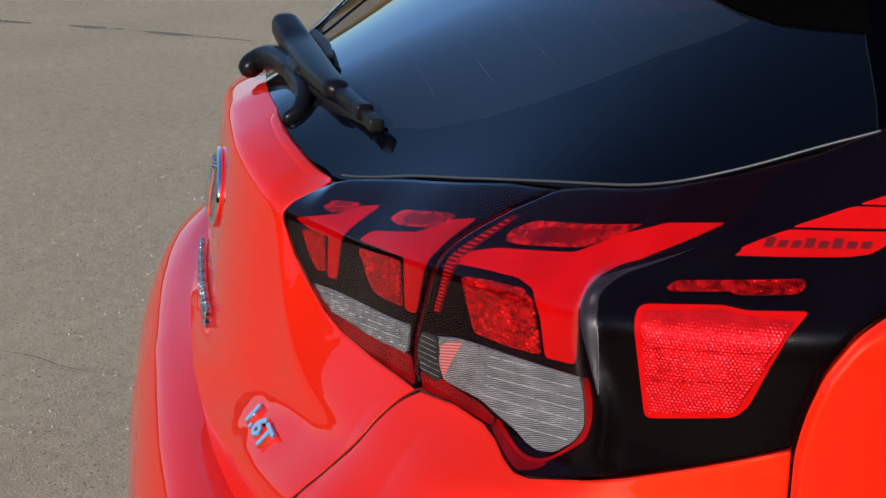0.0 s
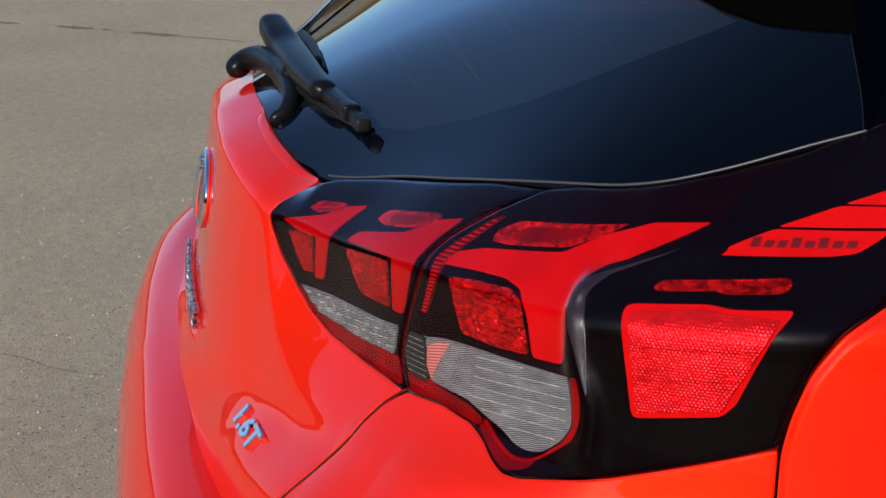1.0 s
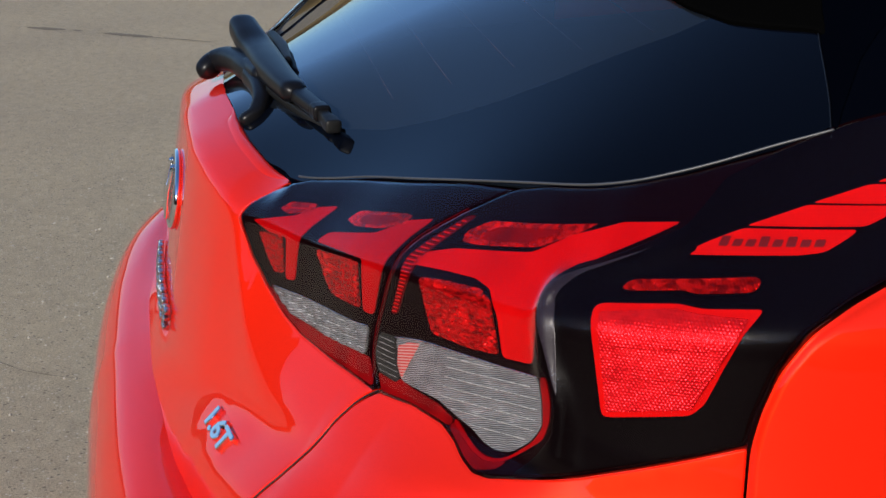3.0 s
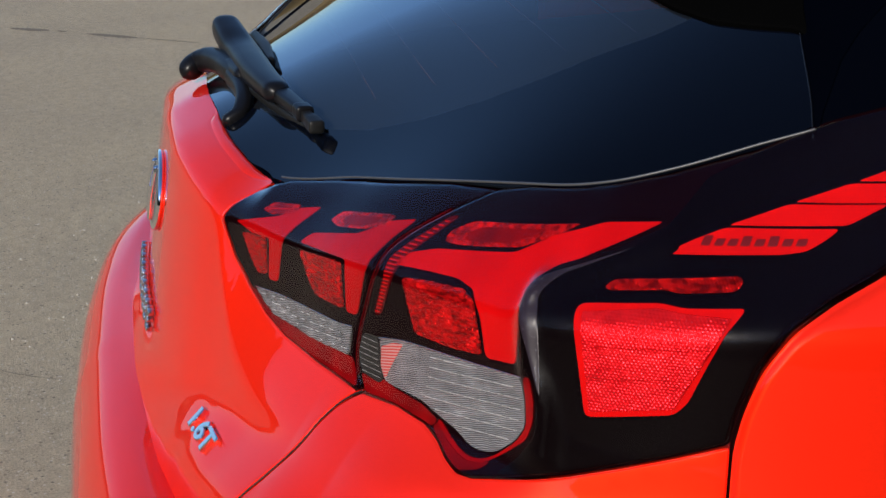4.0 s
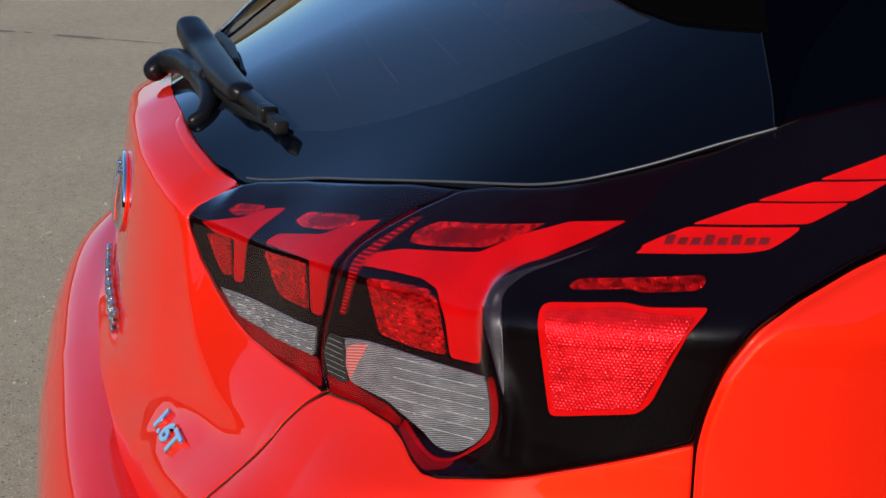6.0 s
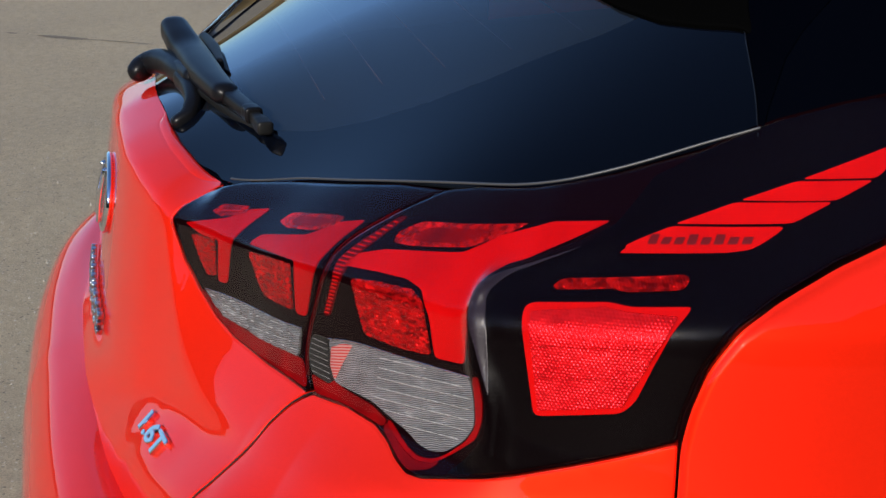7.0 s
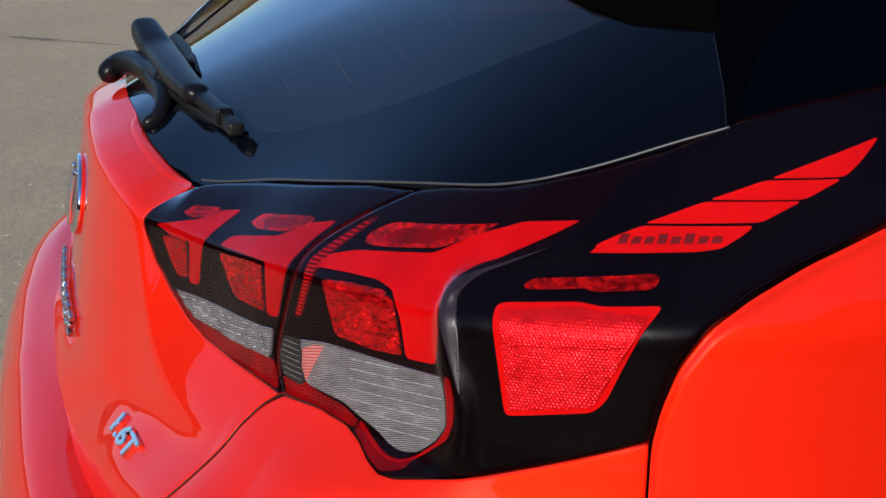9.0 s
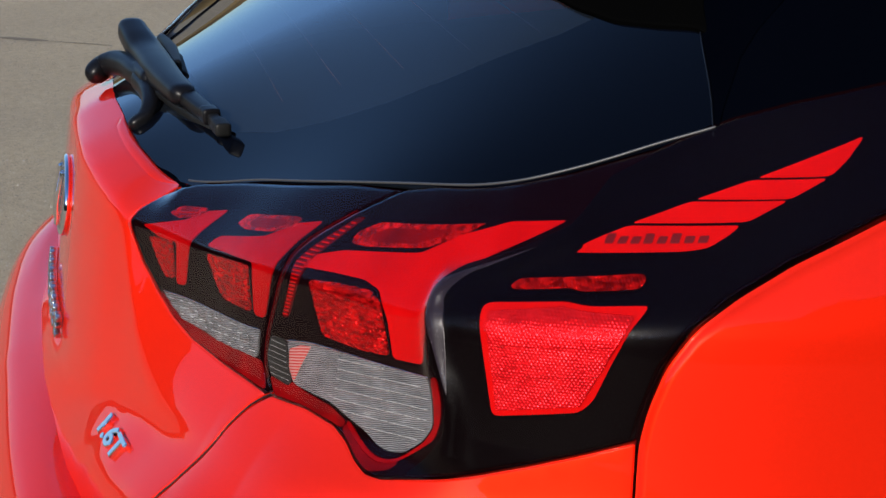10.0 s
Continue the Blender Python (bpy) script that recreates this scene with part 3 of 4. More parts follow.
for side in (-1, 1):
    lip_s = np.linspace(.09, .350, 70) * side
    drop = tab(CHAMFER, np.abs(lip_s))
    low, top = skin(lip_s, tab(LIP, np.abs(lip_s)) - drop + .0002, -.0004), skin(lip_s, tab(LIP, np.abs(lip_s)), -.0004)
    across, rise = (top - low) * (1, 1, 0), (top - low) * (0, 0, 1)
    rows = [low - (0, 0, .001), low + across * .06 + rise * .05, low + across * .5 + rise * .42, low + across * .92 + rise * .65, low + across + rise * .5]
    rows += [rows[-1] + (0, .0005, -.002), rows[-1] + (0, .0005, -.014)]
    loft("lip_fold", rows if side > 0 else [r[::-1] for r in rows], PAINT, car, "folded inner edge of the tailgate lip")
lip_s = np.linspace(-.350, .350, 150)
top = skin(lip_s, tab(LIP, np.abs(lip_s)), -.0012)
loft("lip_return", [top + (0, dy, -dz) for dy, dz in ((-.001, .0015), (.0009, .003), (.0011, .014))], SHADED_PAINT, car)


# rear bumper: a ledge under the tailgate, then the face
BUMP_L, BUMP_XY = spline([(0, -.052), (.30, -.043), (.5, -.02), (.66, .03), (.78, .11), (.86, .23), (.90, .40), (.91, .56)], 300)


LEDGE = [(0, .620), (.15, .617), (.26, .611), (.40, .603), (.7, .60), (1.0, .60)]


def bumper_row(s):
    """One upright section of the bumper at s along its ledge."""
    x, y = np.interp(abs(s), BUMP_L, BUMP_XY[:, 0]), np.interp(abs(s), BUMP_L, BUMP_XY[:, 1])
    tx, ty = np.gradient(BUMP_XY, BUMP_L, axis=0)[min(int(abs(s) / BUMP_L[-1] * 299), 299)]
    t = skin(min(abs(s) * .98, .99), tab(LEDGE, min(abs(s) * .98, .99)), -.010)
    keys = [(t[0], t[1], t[2])]
    inner = np.array(keys[0])
    for f, z, out in ((.45, .612, 0), (.82, .606, 0), (.955, .602, 0)):
        keys.append((inner[0] + (x - inner[0]) * f, inner[1] + (y - inner[1]) * f, z))
    for z, out in ((.597, .004), (.575, .018), (.54, .030), (.48, .038), (.40, .042), (.30, .034), (.22, .015), (.18, -.03)):
        keys.append((x + ty * out, y - tx * out, z))
    _, row = spline(keys, 56)
    row[:, 0] *= 1 if s >= 0 else -1
    return row


loft("rear_bumper", [bumper_row(s) for s in np.linspace(-BUMP_L[-1], BUMP_L[-1], 121)][::-1], PAINT, car, "orange-red bumper with an upturned ledge")

# body-side piece below the lamp, and the rear wing, each side
SIDE = [(0.6215, 0.7623), (0.6681, 0.7667), (0.7055, 0.7657), (0.7275, 0.7609), (0.7462, 0.7547), (0.7634, 0.7507), (0.7790, 0.7513), (0.8375, 0.7667), (0.8746, 0.7789), (0.9104, 0.7914), (0.9455, 0.8039), (0.9448, 0.7500), (0.9400, 0.6200), (0.9000, 0.6000), (0.5500, 0.6000)] + [(s + .0022, z - .0009) for s, z in SEAM[:0:-1]]
WING = [(0.9475, 0.8020), (0.9525, 0.8261), (0.9632, 0.8553), (0.9818, 0.8815), (1.0072, 0.8990), (1.0468, 0.9190), (1.0894, 0.9360), (1.1168, 0.9470),
        (1.30, 1.014), (1.6, 1.05), (2.2, 1.06), (2.2, .30), (1.75, .30), (1.72, .50), (1.62, .62), (1.48, .68), (1.32, .68), (1.18, .62), (1.08, .50), (1.05, .32), (.95, .32), (.9420, .62), (.9470, .75)]
for mirrored in (False, True):
    patch("bumper_side", SIDE, PAINT, car, 0.001, 0.012, 0.0014, 0.009, 0.003, mirror=mirrored)
    seam = [skin(s * (-1 if mirrored else 1), z, .0002) for s, z in SEAM]
    # dark tube added in place of the shade inside the open seam
    tube("seam_gap", seam, [(.0008, .0008)] * 2, RUBBER, car, "thin dark line for the shaded gap between body panels", n=8, samples=80)
    patch("rear_wing", WING, PAINT, car, 0.008, 0.02, 0.007, 0.016, 0.008, mirror=mirrored)

# ---- tail lamps ----
INNER = [("signal_lens", RED_DIM, [(0.3904, 0.8554), (0.3988, 0.8626), (0.4393, 0.8687), (0.4423, 0.8631), (0.4106, 0.855)]),
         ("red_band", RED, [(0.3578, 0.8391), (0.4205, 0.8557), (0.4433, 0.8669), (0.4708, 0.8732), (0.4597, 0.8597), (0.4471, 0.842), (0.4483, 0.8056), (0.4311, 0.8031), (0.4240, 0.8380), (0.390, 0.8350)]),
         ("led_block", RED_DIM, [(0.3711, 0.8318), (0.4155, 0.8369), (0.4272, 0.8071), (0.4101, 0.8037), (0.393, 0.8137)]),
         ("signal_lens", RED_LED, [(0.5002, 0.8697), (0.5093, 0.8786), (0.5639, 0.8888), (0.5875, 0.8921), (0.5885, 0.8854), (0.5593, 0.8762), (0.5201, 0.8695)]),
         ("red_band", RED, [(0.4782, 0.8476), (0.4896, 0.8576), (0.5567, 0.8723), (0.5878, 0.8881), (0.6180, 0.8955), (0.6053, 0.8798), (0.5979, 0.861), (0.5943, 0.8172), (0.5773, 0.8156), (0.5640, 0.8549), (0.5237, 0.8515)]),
         ("led_block", RED_LED, [(0.4811, 0.8417), (0.5566, 0.8511), (0.5722, 0.8165), (0.5219, 0.814), (0.5052, 0.8229)]),
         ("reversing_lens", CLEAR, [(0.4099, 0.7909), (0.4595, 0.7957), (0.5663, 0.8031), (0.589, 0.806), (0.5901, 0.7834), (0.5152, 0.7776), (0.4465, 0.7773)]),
         ("lamp_skirt", RED_SKIRT, [(0.4110, 0.7888), (0.4465, 0.7767), (0.5152, 0.7770), (0.5901, 0.7827), (0.5960, 0.7830), (0.6110, 0.7645), (0.585, 0.7648), (0.5353, 0.7648), (0.4775, 0.7672), (0.4375, 0.7752), (0.4010, 0.7897)])]
OUTER = [("led_strip", RED_DARK, [(0.6546, 0.9051), (0.6652, 0.9073), (0.6476, 0.8864), (0.6393, 0.8748), (0.6372, 0.8614), (0.6288, 0.827), (0.6192, 0.8252), (0.6254, 0.855), (0.622, 0.8708), (0.6307, 0.8827)]),
         ("signal_lens", RED_LED, [(0.6694, 0.891), (0.6683, 0.8984), (0.6866, 0.9081), (0.7986, 0.9253), (0.7827, 0.917), (0.7529, 0.9038), (0.6887, 0.8925)]),
         ("red_band", RED_LIT, [(0.6336, 0.8679), (0.6391, 0.8771), (0.6677, 0.8858), (0.75, 0.9001), (0.7794, 0.9158), (0.821, 0.9286), (0.8754, 0.9341), (0.8597, 0.9269), (0.8257, 0.9121), (0.7864, 0.8936), (0.7827, 0.881), (0.7893, 0.8601), (0.7916, 0.8346), (0.7604, 0.831), (0.7494, 0.8577), (0.735, 0.8738), (0.7131, 0.8763), (0.6787, 0.8733)]),
         ("led_block", RED_LED, [(0.6498, 0.8624), (0.6838, 0.8680), (0.7243, 0.8716), (0.7388, 0.8662), (0.7561, 0.8317), (0.7238, 0.8278), (0.6778, 0.8263), (0.6644, 0.8434)]),
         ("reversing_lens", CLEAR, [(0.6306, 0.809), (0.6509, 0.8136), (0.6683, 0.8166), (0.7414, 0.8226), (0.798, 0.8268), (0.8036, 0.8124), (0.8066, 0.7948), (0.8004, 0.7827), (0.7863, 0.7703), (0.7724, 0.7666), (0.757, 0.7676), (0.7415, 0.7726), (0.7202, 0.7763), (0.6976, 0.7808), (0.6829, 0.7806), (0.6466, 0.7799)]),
         ("smoked_lens", CLEAR_DARK, [(0.6066, 0.807), (0.6291, 0.8091), (0.6441, 0.7824), (0.6403, 0.7764), (0.6128, 0.7773), (0.6041, 0.7904)]),
         ("edge_lens", RED_EDGE, [(0.7997, 0.8280), (0.8046, 0.8290), (0.8102, 0.8143), (0.8117, 0.8001), (0.8087, 0.786), (0.7962, 0.7739), (0.7829, 0.7632), (0.7745, 0.7602), (0.7638, 0.7591), (0.7499, 0.7611), (0.7343, 0.7650), (0.7198, 0.7704), (0.7208, 0.7746), (0.7356, 0.7680), (0.75, 0.7634), (0.7629, 0.7613), (0.7732, 0.7621), (0.7799, 0.7643), (0.7878, 0.7691), (0.8015, 0.7822), (0.8077, 0.795), (0.8046, 0.8127)]),
         ("lamp_skirt", RED_SKIRT, [(0.6120, 0.7763), (0.6403, 0.7758), (0.6446, 0.7814), (0.6599, 0.7789), (0.698, 0.7779), (0.7190, 0.7728), (0.7160, 0.7672), (0.7055, 0.7681), (0.6681, 0.7690), (0.6240, 0.7652)]),
         # dark red in place of the shade where the body paint rolls under
         ("lamp_skirt", RED_SHADE, [(0.7196, 0.7722), (0.7335, 0.7650), (0.7499, 0.7608), (0.7638, 0.7588), (0.7745, 0.7599), (0.7850, 0.7640), (0.7800, 0.7575), (0.7634, 0.7530), (0.7480, 0.7566), (0.7290, 0.7626), (0.7168, 0.7668)]),
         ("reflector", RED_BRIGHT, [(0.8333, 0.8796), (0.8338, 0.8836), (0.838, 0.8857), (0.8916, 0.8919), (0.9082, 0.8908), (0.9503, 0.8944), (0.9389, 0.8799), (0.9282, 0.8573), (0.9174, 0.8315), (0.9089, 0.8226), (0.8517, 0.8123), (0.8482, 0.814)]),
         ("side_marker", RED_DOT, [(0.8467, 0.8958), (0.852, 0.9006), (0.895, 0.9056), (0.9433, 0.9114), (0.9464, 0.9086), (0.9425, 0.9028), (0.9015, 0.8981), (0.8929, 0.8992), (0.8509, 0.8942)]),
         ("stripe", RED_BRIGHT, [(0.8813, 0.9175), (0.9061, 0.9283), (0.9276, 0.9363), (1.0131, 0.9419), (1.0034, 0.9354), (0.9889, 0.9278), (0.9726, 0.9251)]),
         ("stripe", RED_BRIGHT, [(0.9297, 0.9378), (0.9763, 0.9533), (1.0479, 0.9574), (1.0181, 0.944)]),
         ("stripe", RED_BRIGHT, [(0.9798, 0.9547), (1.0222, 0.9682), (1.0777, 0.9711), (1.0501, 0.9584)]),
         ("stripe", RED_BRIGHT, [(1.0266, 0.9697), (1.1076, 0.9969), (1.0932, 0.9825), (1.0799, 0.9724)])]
SIDE_PANEL = [(0.8799, 0.9323), (0.839, 0.9151), (0.7998, 0.9017), (0.7873, 0.8924), (0.7862, 0.8818), (0.7935, 0.8652), (0.7996, 0.839), (0.8115, 0.829), (0.8155, 0.811), (0.8150, 0.7911), (0.8045, 0.7725), (0.7929, 0.7581),
              (0.8375, 0.7700), (0.8746, 0.7822), (0.9104, 0.7947), (0.9435, 0.8065), (0.9477, 0.8261), (0.9585, 0.8565), (0.9777, 0.8845), (1.0046, 0.9030), (1.0445, 0.9230), (1.0872, 0.9401), (1.1147, 0.9513),
              (1.2990, 1.0215), (1.2990, 1.0600), (1.1304, 1.0275), (1.0596, 1.014), (1.0139, 1.0025), (0.9974, 0.9970), (0.946, 0.9785), (0.905, 0.962)]


def ribs(lamp, loop, z0, pitch, slope, count, mat, mirrored, off=.0014, thick=.00032, start=0.0):
    """Thin moulded ribs across a lens, cut off at its outline."""
    loop = np.array(loop)
    for k in range(count):
        s = np.linspace(loop[:, 0].min(), loop[:, 0].max(), 160)
        z = z0 - pitch * k + slope * (s - loop[0, 0])
        q = np.stack([s, z], 1)
        ok = inside(q, loop) & (edge_distance(q, loop) > .0018) & (s > start)
        if ok.sum() > 12:
            q = q[ok]
            pts = skin(q[:, 0] * (-1 if mirrored else 1), q[:, 1], off)
            tube("lens_rib", pts[::max(1, len(pts) // 12)], [(thick, thick)] * 2, mat, lamp, n=6, samples=26)


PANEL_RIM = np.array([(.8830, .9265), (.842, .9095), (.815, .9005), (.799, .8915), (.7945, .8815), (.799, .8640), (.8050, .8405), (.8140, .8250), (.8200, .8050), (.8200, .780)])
PANEL_RIM = np.array([[np.interp(u, range(10), PANEL_RIM[:, k]) for k in (0, 1)] for u in np.linspace(0, 9, 91)])
PANEL_RIM = np.stack([np.convolve(np.pad(PANEL_RIM[:, k], 8, mode="reflect", reflect_type="odd"), np.hanning(19)[1:-1] / np.hanning(19).sum(), "valid") for k in (0, 1)], 1)[::2]


def beaded(s, z, off=0.0):
    """The skin with a low rounded bead along the rear rim of the side panel, swelling at its upper corner."""
    q = np.stack([np.abs(s), z], 1)
    best = np.full(len(q), 9.0)
    for a, b in zip(PANEL_RIM, PANEL_RIM[1:]):
        ab = b - a
        t = np.clip(((q - a) @ ab) / (ab @ ab), 0, 1)
        best = np.minimum(best, np.linalg.norm(q - a - t[:, None] * ab, axis=1))
    return skin(s, z, off + .0045 * np.exp(-(best / .0090) ** 2) + .0064 * np.exp(-((np.abs(s) - .795) / .0095) ** 2 - ((z - .890) / .0085) ** 2))


RIM_STRIP = [(0.8600, 0.9200), (0.8069, 0.9009), (0.7962, 0.8962), (0.7895, 0.8908), (0.7875, 0.8856), (0.7910, 0.8794), (0.7963, 0.868), (0.8033, 0.8542), (0.8093, 0.8399), (0.815, 0.8258),
             (0.8175, 0.8204), (0.8136, 0.8444), (0.8104, 0.8631), (0.8059, 0.877), (0.8022, 0.8842), (0.8028, 0.8897), (0.8063, 0.8953), (0.8123, 0.9000)]


def pebbled(wide, high, deep, lean=0.0, tilt=1.0, base=skin):
    """The skin set with rows of small pillows, every other row shifted by half."""
    def at(s, z, off=0.0):
        u, v = (np.abs(s) + lean * z) / wide, (z - lean * np.abs(s)) / high
        row = np.floor(v)
        u = u + .5 * (row % 2)
        cell = np.sin(np.floor(u) * 12.9898 + row * 78.233) * 43758.5453
        cell = cell - np.floor(cell)
        a, b = u - np.floor(u) - .5, v - row - .5
        return base(s, z, off + deep * ((1 - 4 * a * a) * (1 - 4 * b * b) + (cell - .5) * a * tilt + (np.sin(cell * 57) * .5) * b * tilt))
    return at


OPTIC = {RED_LED: pebbled(.0042, .0024, .0008, -.07, 2.4), RED_DIM: pebbled(.0040, .0024, .0007, -.05, 2.4), RED_DOT: pebbled(.0026, .0027, .0007, .1, 1.5)}
FACETS = pebbled(.0150, .0075, .0012, -.05, 2.2)
OUTER_COVER = [(s, z) for s, z in LAMP_OUT if s < 1.2]
REFLEX = []
for k in range(3):
    quad = []
    for f, right in ((k / 3 + .004, 0), (k / 3 + .004, 1), ((k + 1) / 3 - .004, 1), ((k + 1) / 3 - .004, 0)):
        f = .03 + f * .94
        quad.append((.8385 + .0140 * f, .8838 - .0693 * f) if not right else (.9420 - .0345 * f, .8910 - .0660 * f))
    if k == 0:
        quad = [quad[0], (.890, .8895), (.906, .8885), *quad[1:]]
    REFLEX.append(("reflex_tile", RED_CELL, quad))


def shrunk(loop, f):
    loop = np.array(loop)
    return loop.mean(0) + (loop - loop.mean(0)) * f


def cover_skin(s, z, off=0.0):
    """The outer face of the corner lamp: over the lenses, then swelling past the rim on to the flank."""
    return beaded(s, z, off + .0038 * ease((np.abs(s) - .785) / .04))


for mirrored in (False, True):
    for what, outline, pieces in (("tail_lamp", LAMP_IN, INNER), ("corner_lamp", LAMP_OUT, OUTER)):
        lamp = patch(what, outline, HOUSING, car, 0.0, 0.012, 0.0012, 0.009, 0.003, "glossy black lamp housing with red lenses", mirror=mirrored)
        for name, mat, loop in pieces:
            high = 0.0035 if loop[0][0] > .825 else 0
            fine = mat in OPTIC and not mirrored
            faceted = what == "tail_lamp" and mat == CLEAR
            patch(name, loop, mat, lamp, 0.0010 + high, 0.002, 0.0, .0008 if fine else .0016 if faceted else .0045, 0.0045, fn=OPTIC[mat] if fine else FACETS if faceted else None, mirror=mirrored)
            if name == "signal_lens":
                # raised darker patch that paints in the shade of a hollow middle
                patch("lens_shade", shrunk(loop, .60), RED_SHADE, lamp, 0.0021, 0.001, 0.0003, .0045, .003, mirror=mirrored)
                ribs(lamp, shrunk(loop, .85), max(z for _, z in loop) - .0075, .0040, .17, 3, RED_LIT, mirrored, .0024, .0004)
            if name == "reversing_lens":
                ribs(lamp, loop, loop[0][1] - (.0035 if loop[0][0] > .6 else .004), .0074 if loop[0][0] > .6 else .0055, .13, 7, RIB, mirrored, thick=.00026, start=.70 if loop[0][0] > .6 else 0)
                # chrome tube added for the bright highlight along the lens's top edge
                brow = [skin(s * (-1 if mirrored else 1), z + .0006, .0012) for s, z in loop[:5 if loop[0][0] > .6 else 4]]
                tube("lens_border", brow, [(.0007, .0007)] * 2, CHROME, lamp, n=6, samples=50)
                if loop[0][0] > .6:
                    patch("red_insert", [(.6362, .8046), (.6500, .8112), (.6645, .8142), (.6540, .7963), (.6470, .7815), (.6385, .7905)], INSERT, lamp, 0.0018, 0.001, 0.0003, 0.008, 0.002, mirror=mirrored)
            if name == "led_block":
                ribs(lamp, loop, max(z for _, z in loop) - .0035, .0050, .07, 9, RED_EDGE, mirrored, .0020)
            if name == "led_strip":
                ribs(lamp, loop, .9045, .0029, .10, 29, RED_BRIGHT, mirrored, .0014, .00062)
            if name == "smoked_lens":
                ribs(lamp, loop, loop[0][1] - .003, .0042, .05, 7, RIB, mirrored, thick=.0002)
        if what == "corner_lamp":
            patch("side_panel", SIDE_PANEL, BLACK, lamp, 0.0035, 0.004, 0.003, 0.0055, 0.004, "glossy black side panel", fn=beaded, mirror=mirrored)
            patch("panel_rim", RIM_STRIP, RIM_SHEEN, lamp, 0.0040, 0.0012, 0.0006, 0.0022, 0.003, "black rim of the side panel with painted grey sheen and dust specks", fn=beaded, mirror=mirrored)
            patch("cover_lens", OUTER_COVER, COVER, lamp, 0.0034, 0.0015, 0.0020, 0.0045, 0.004, "clear glossy cover over the lenses", fn=cover_skin, mirror=mirrored)
        else:
            patch("cover_lens", LAMP_IN, COVER, lamp, 0.0034, 0.0030, 0.0020, 0.0045, 0.003, "clear glossy cover over the lenses", mirror=mirrored)
    for name, mat, loop in REFLEX:
        patch(name, loop, mat, lamp, 0.0064, 0.0006, 0.0, 0.01 if mirrored else .0007, 0.001, fn=skin if mirrored else pebbled(.0028, .0020, .0004, .03, 0.8), mirror=mirrored)
    for i in range(8):
        s, z, h = .9105 + i * .0101, .9252 + i * .00075, .0062 if i in (0, 3, 5) else .0046
        bar_loop = [(s, z), (s + .0070, z + .0005), (s + .0092, z + h), (s + .0022, z + h - .0005)]
        patch("wordmark_bar", bar_loop, WORD, lamp, 0.0056, 0.0015, 0.0003, 0.01, 0.0008, mirror=mirrored)

for mirrored in (False, True):
    for name, keys in (("lens_edge", LAMP_IN[12:21]), ("lens_edge", LAMP_OUT[1:10])):
        pts = [skin(s * (-1 if mirrored else 1), z, .0006) for s, z in keys]
        tube(name, pts, [(.0005, .0005)] * 3, RED_DARK, car, "dark red moulded lens edge", n=8, samples=50, square=2)

# dark backing behind the shut lines
back_loop = [(0, .895), (.35, .875), (.45, .885), (.6, .91), (.8, .94), (1.0, .99), (1.25, 1.03), (1.25, .62), (.0, .60)]
back_loop = back_loop + [(-s, z) for s, z in back_loop[::-1][1:-1]]
patch("inner_shell", back_loop, SHUT, car, -0.014, 0.002, 0.0, 0.02, 0)

FRIT_IN = [(.735, .4725), (.697, .4835), (.655, .4955), (.61, .5115), (.56, .5340), (.53, .60), (.52, .60), (.536, .470), (.539, .445), (.530, .419), (.505, .379), (.483, .336), (.454, .293), (.415, .251),
           (.362, .209), (.280, .167), (.122, .112), (0, .100)]
HEATER = material("heater_line", (0.08, 0.03, 0.025), 0.5)
# ---- rear window, pillars ----
def sill_xy(s, inset=0.0):
    """Plan place of the window's edge at s."""
    return skin(s, tab(SILL, s) + .0005 + inset)[..., :2]


EDGE = [tuple(skin(s, tab(LIP, s), -.001)[:2]) for s in np.linspace(0, .35, 19)] + [tuple(sill_xy(s)) for s in np.linspace(.378, .9965, 28)]
for mirrored in (False, True):
    sg = -1 if mirrored else 1
    upper = [glass(x, y, -.0008) * (sg, 1, 1) for x, y in EDGE[:20]]
    loft("window_gasket", [[p + (0, -.0005 - dy, -dz) for p in upper][::sg] for dy, dz in ((0, -.0002), (.001, .0004), (.0014, .004), (.0014, .018))], PILLAR, car, "black rubber window gasket")
PANE = EDGE + [(.735, .4735), (.697, .4845), (.655, .4965), (.61, .5125), (.56, .5350), (.53, .605), (.52, .80), (.50, 1.0), (.45, 1.05), (0, 1.07)]
PANE = PANE + [(-x, y) for x, y in PANE[::-1][1:-1]]
FIN = [(.398, .4310), (.439, .4348), (.507, .4410), (.569, .4536), (.610, .4714), (.649, .4927), (.672, .4930), (.632, .5030), (.575, .525), (.542, .60), (.527, .80), (.342, .80), (.357, .60)]
window = patch("rear_window", PANE, GLASS, car, -0.0015, 0.004, 0.0, 0.009, 0, "dark tinted rear window glass", fn=glass)
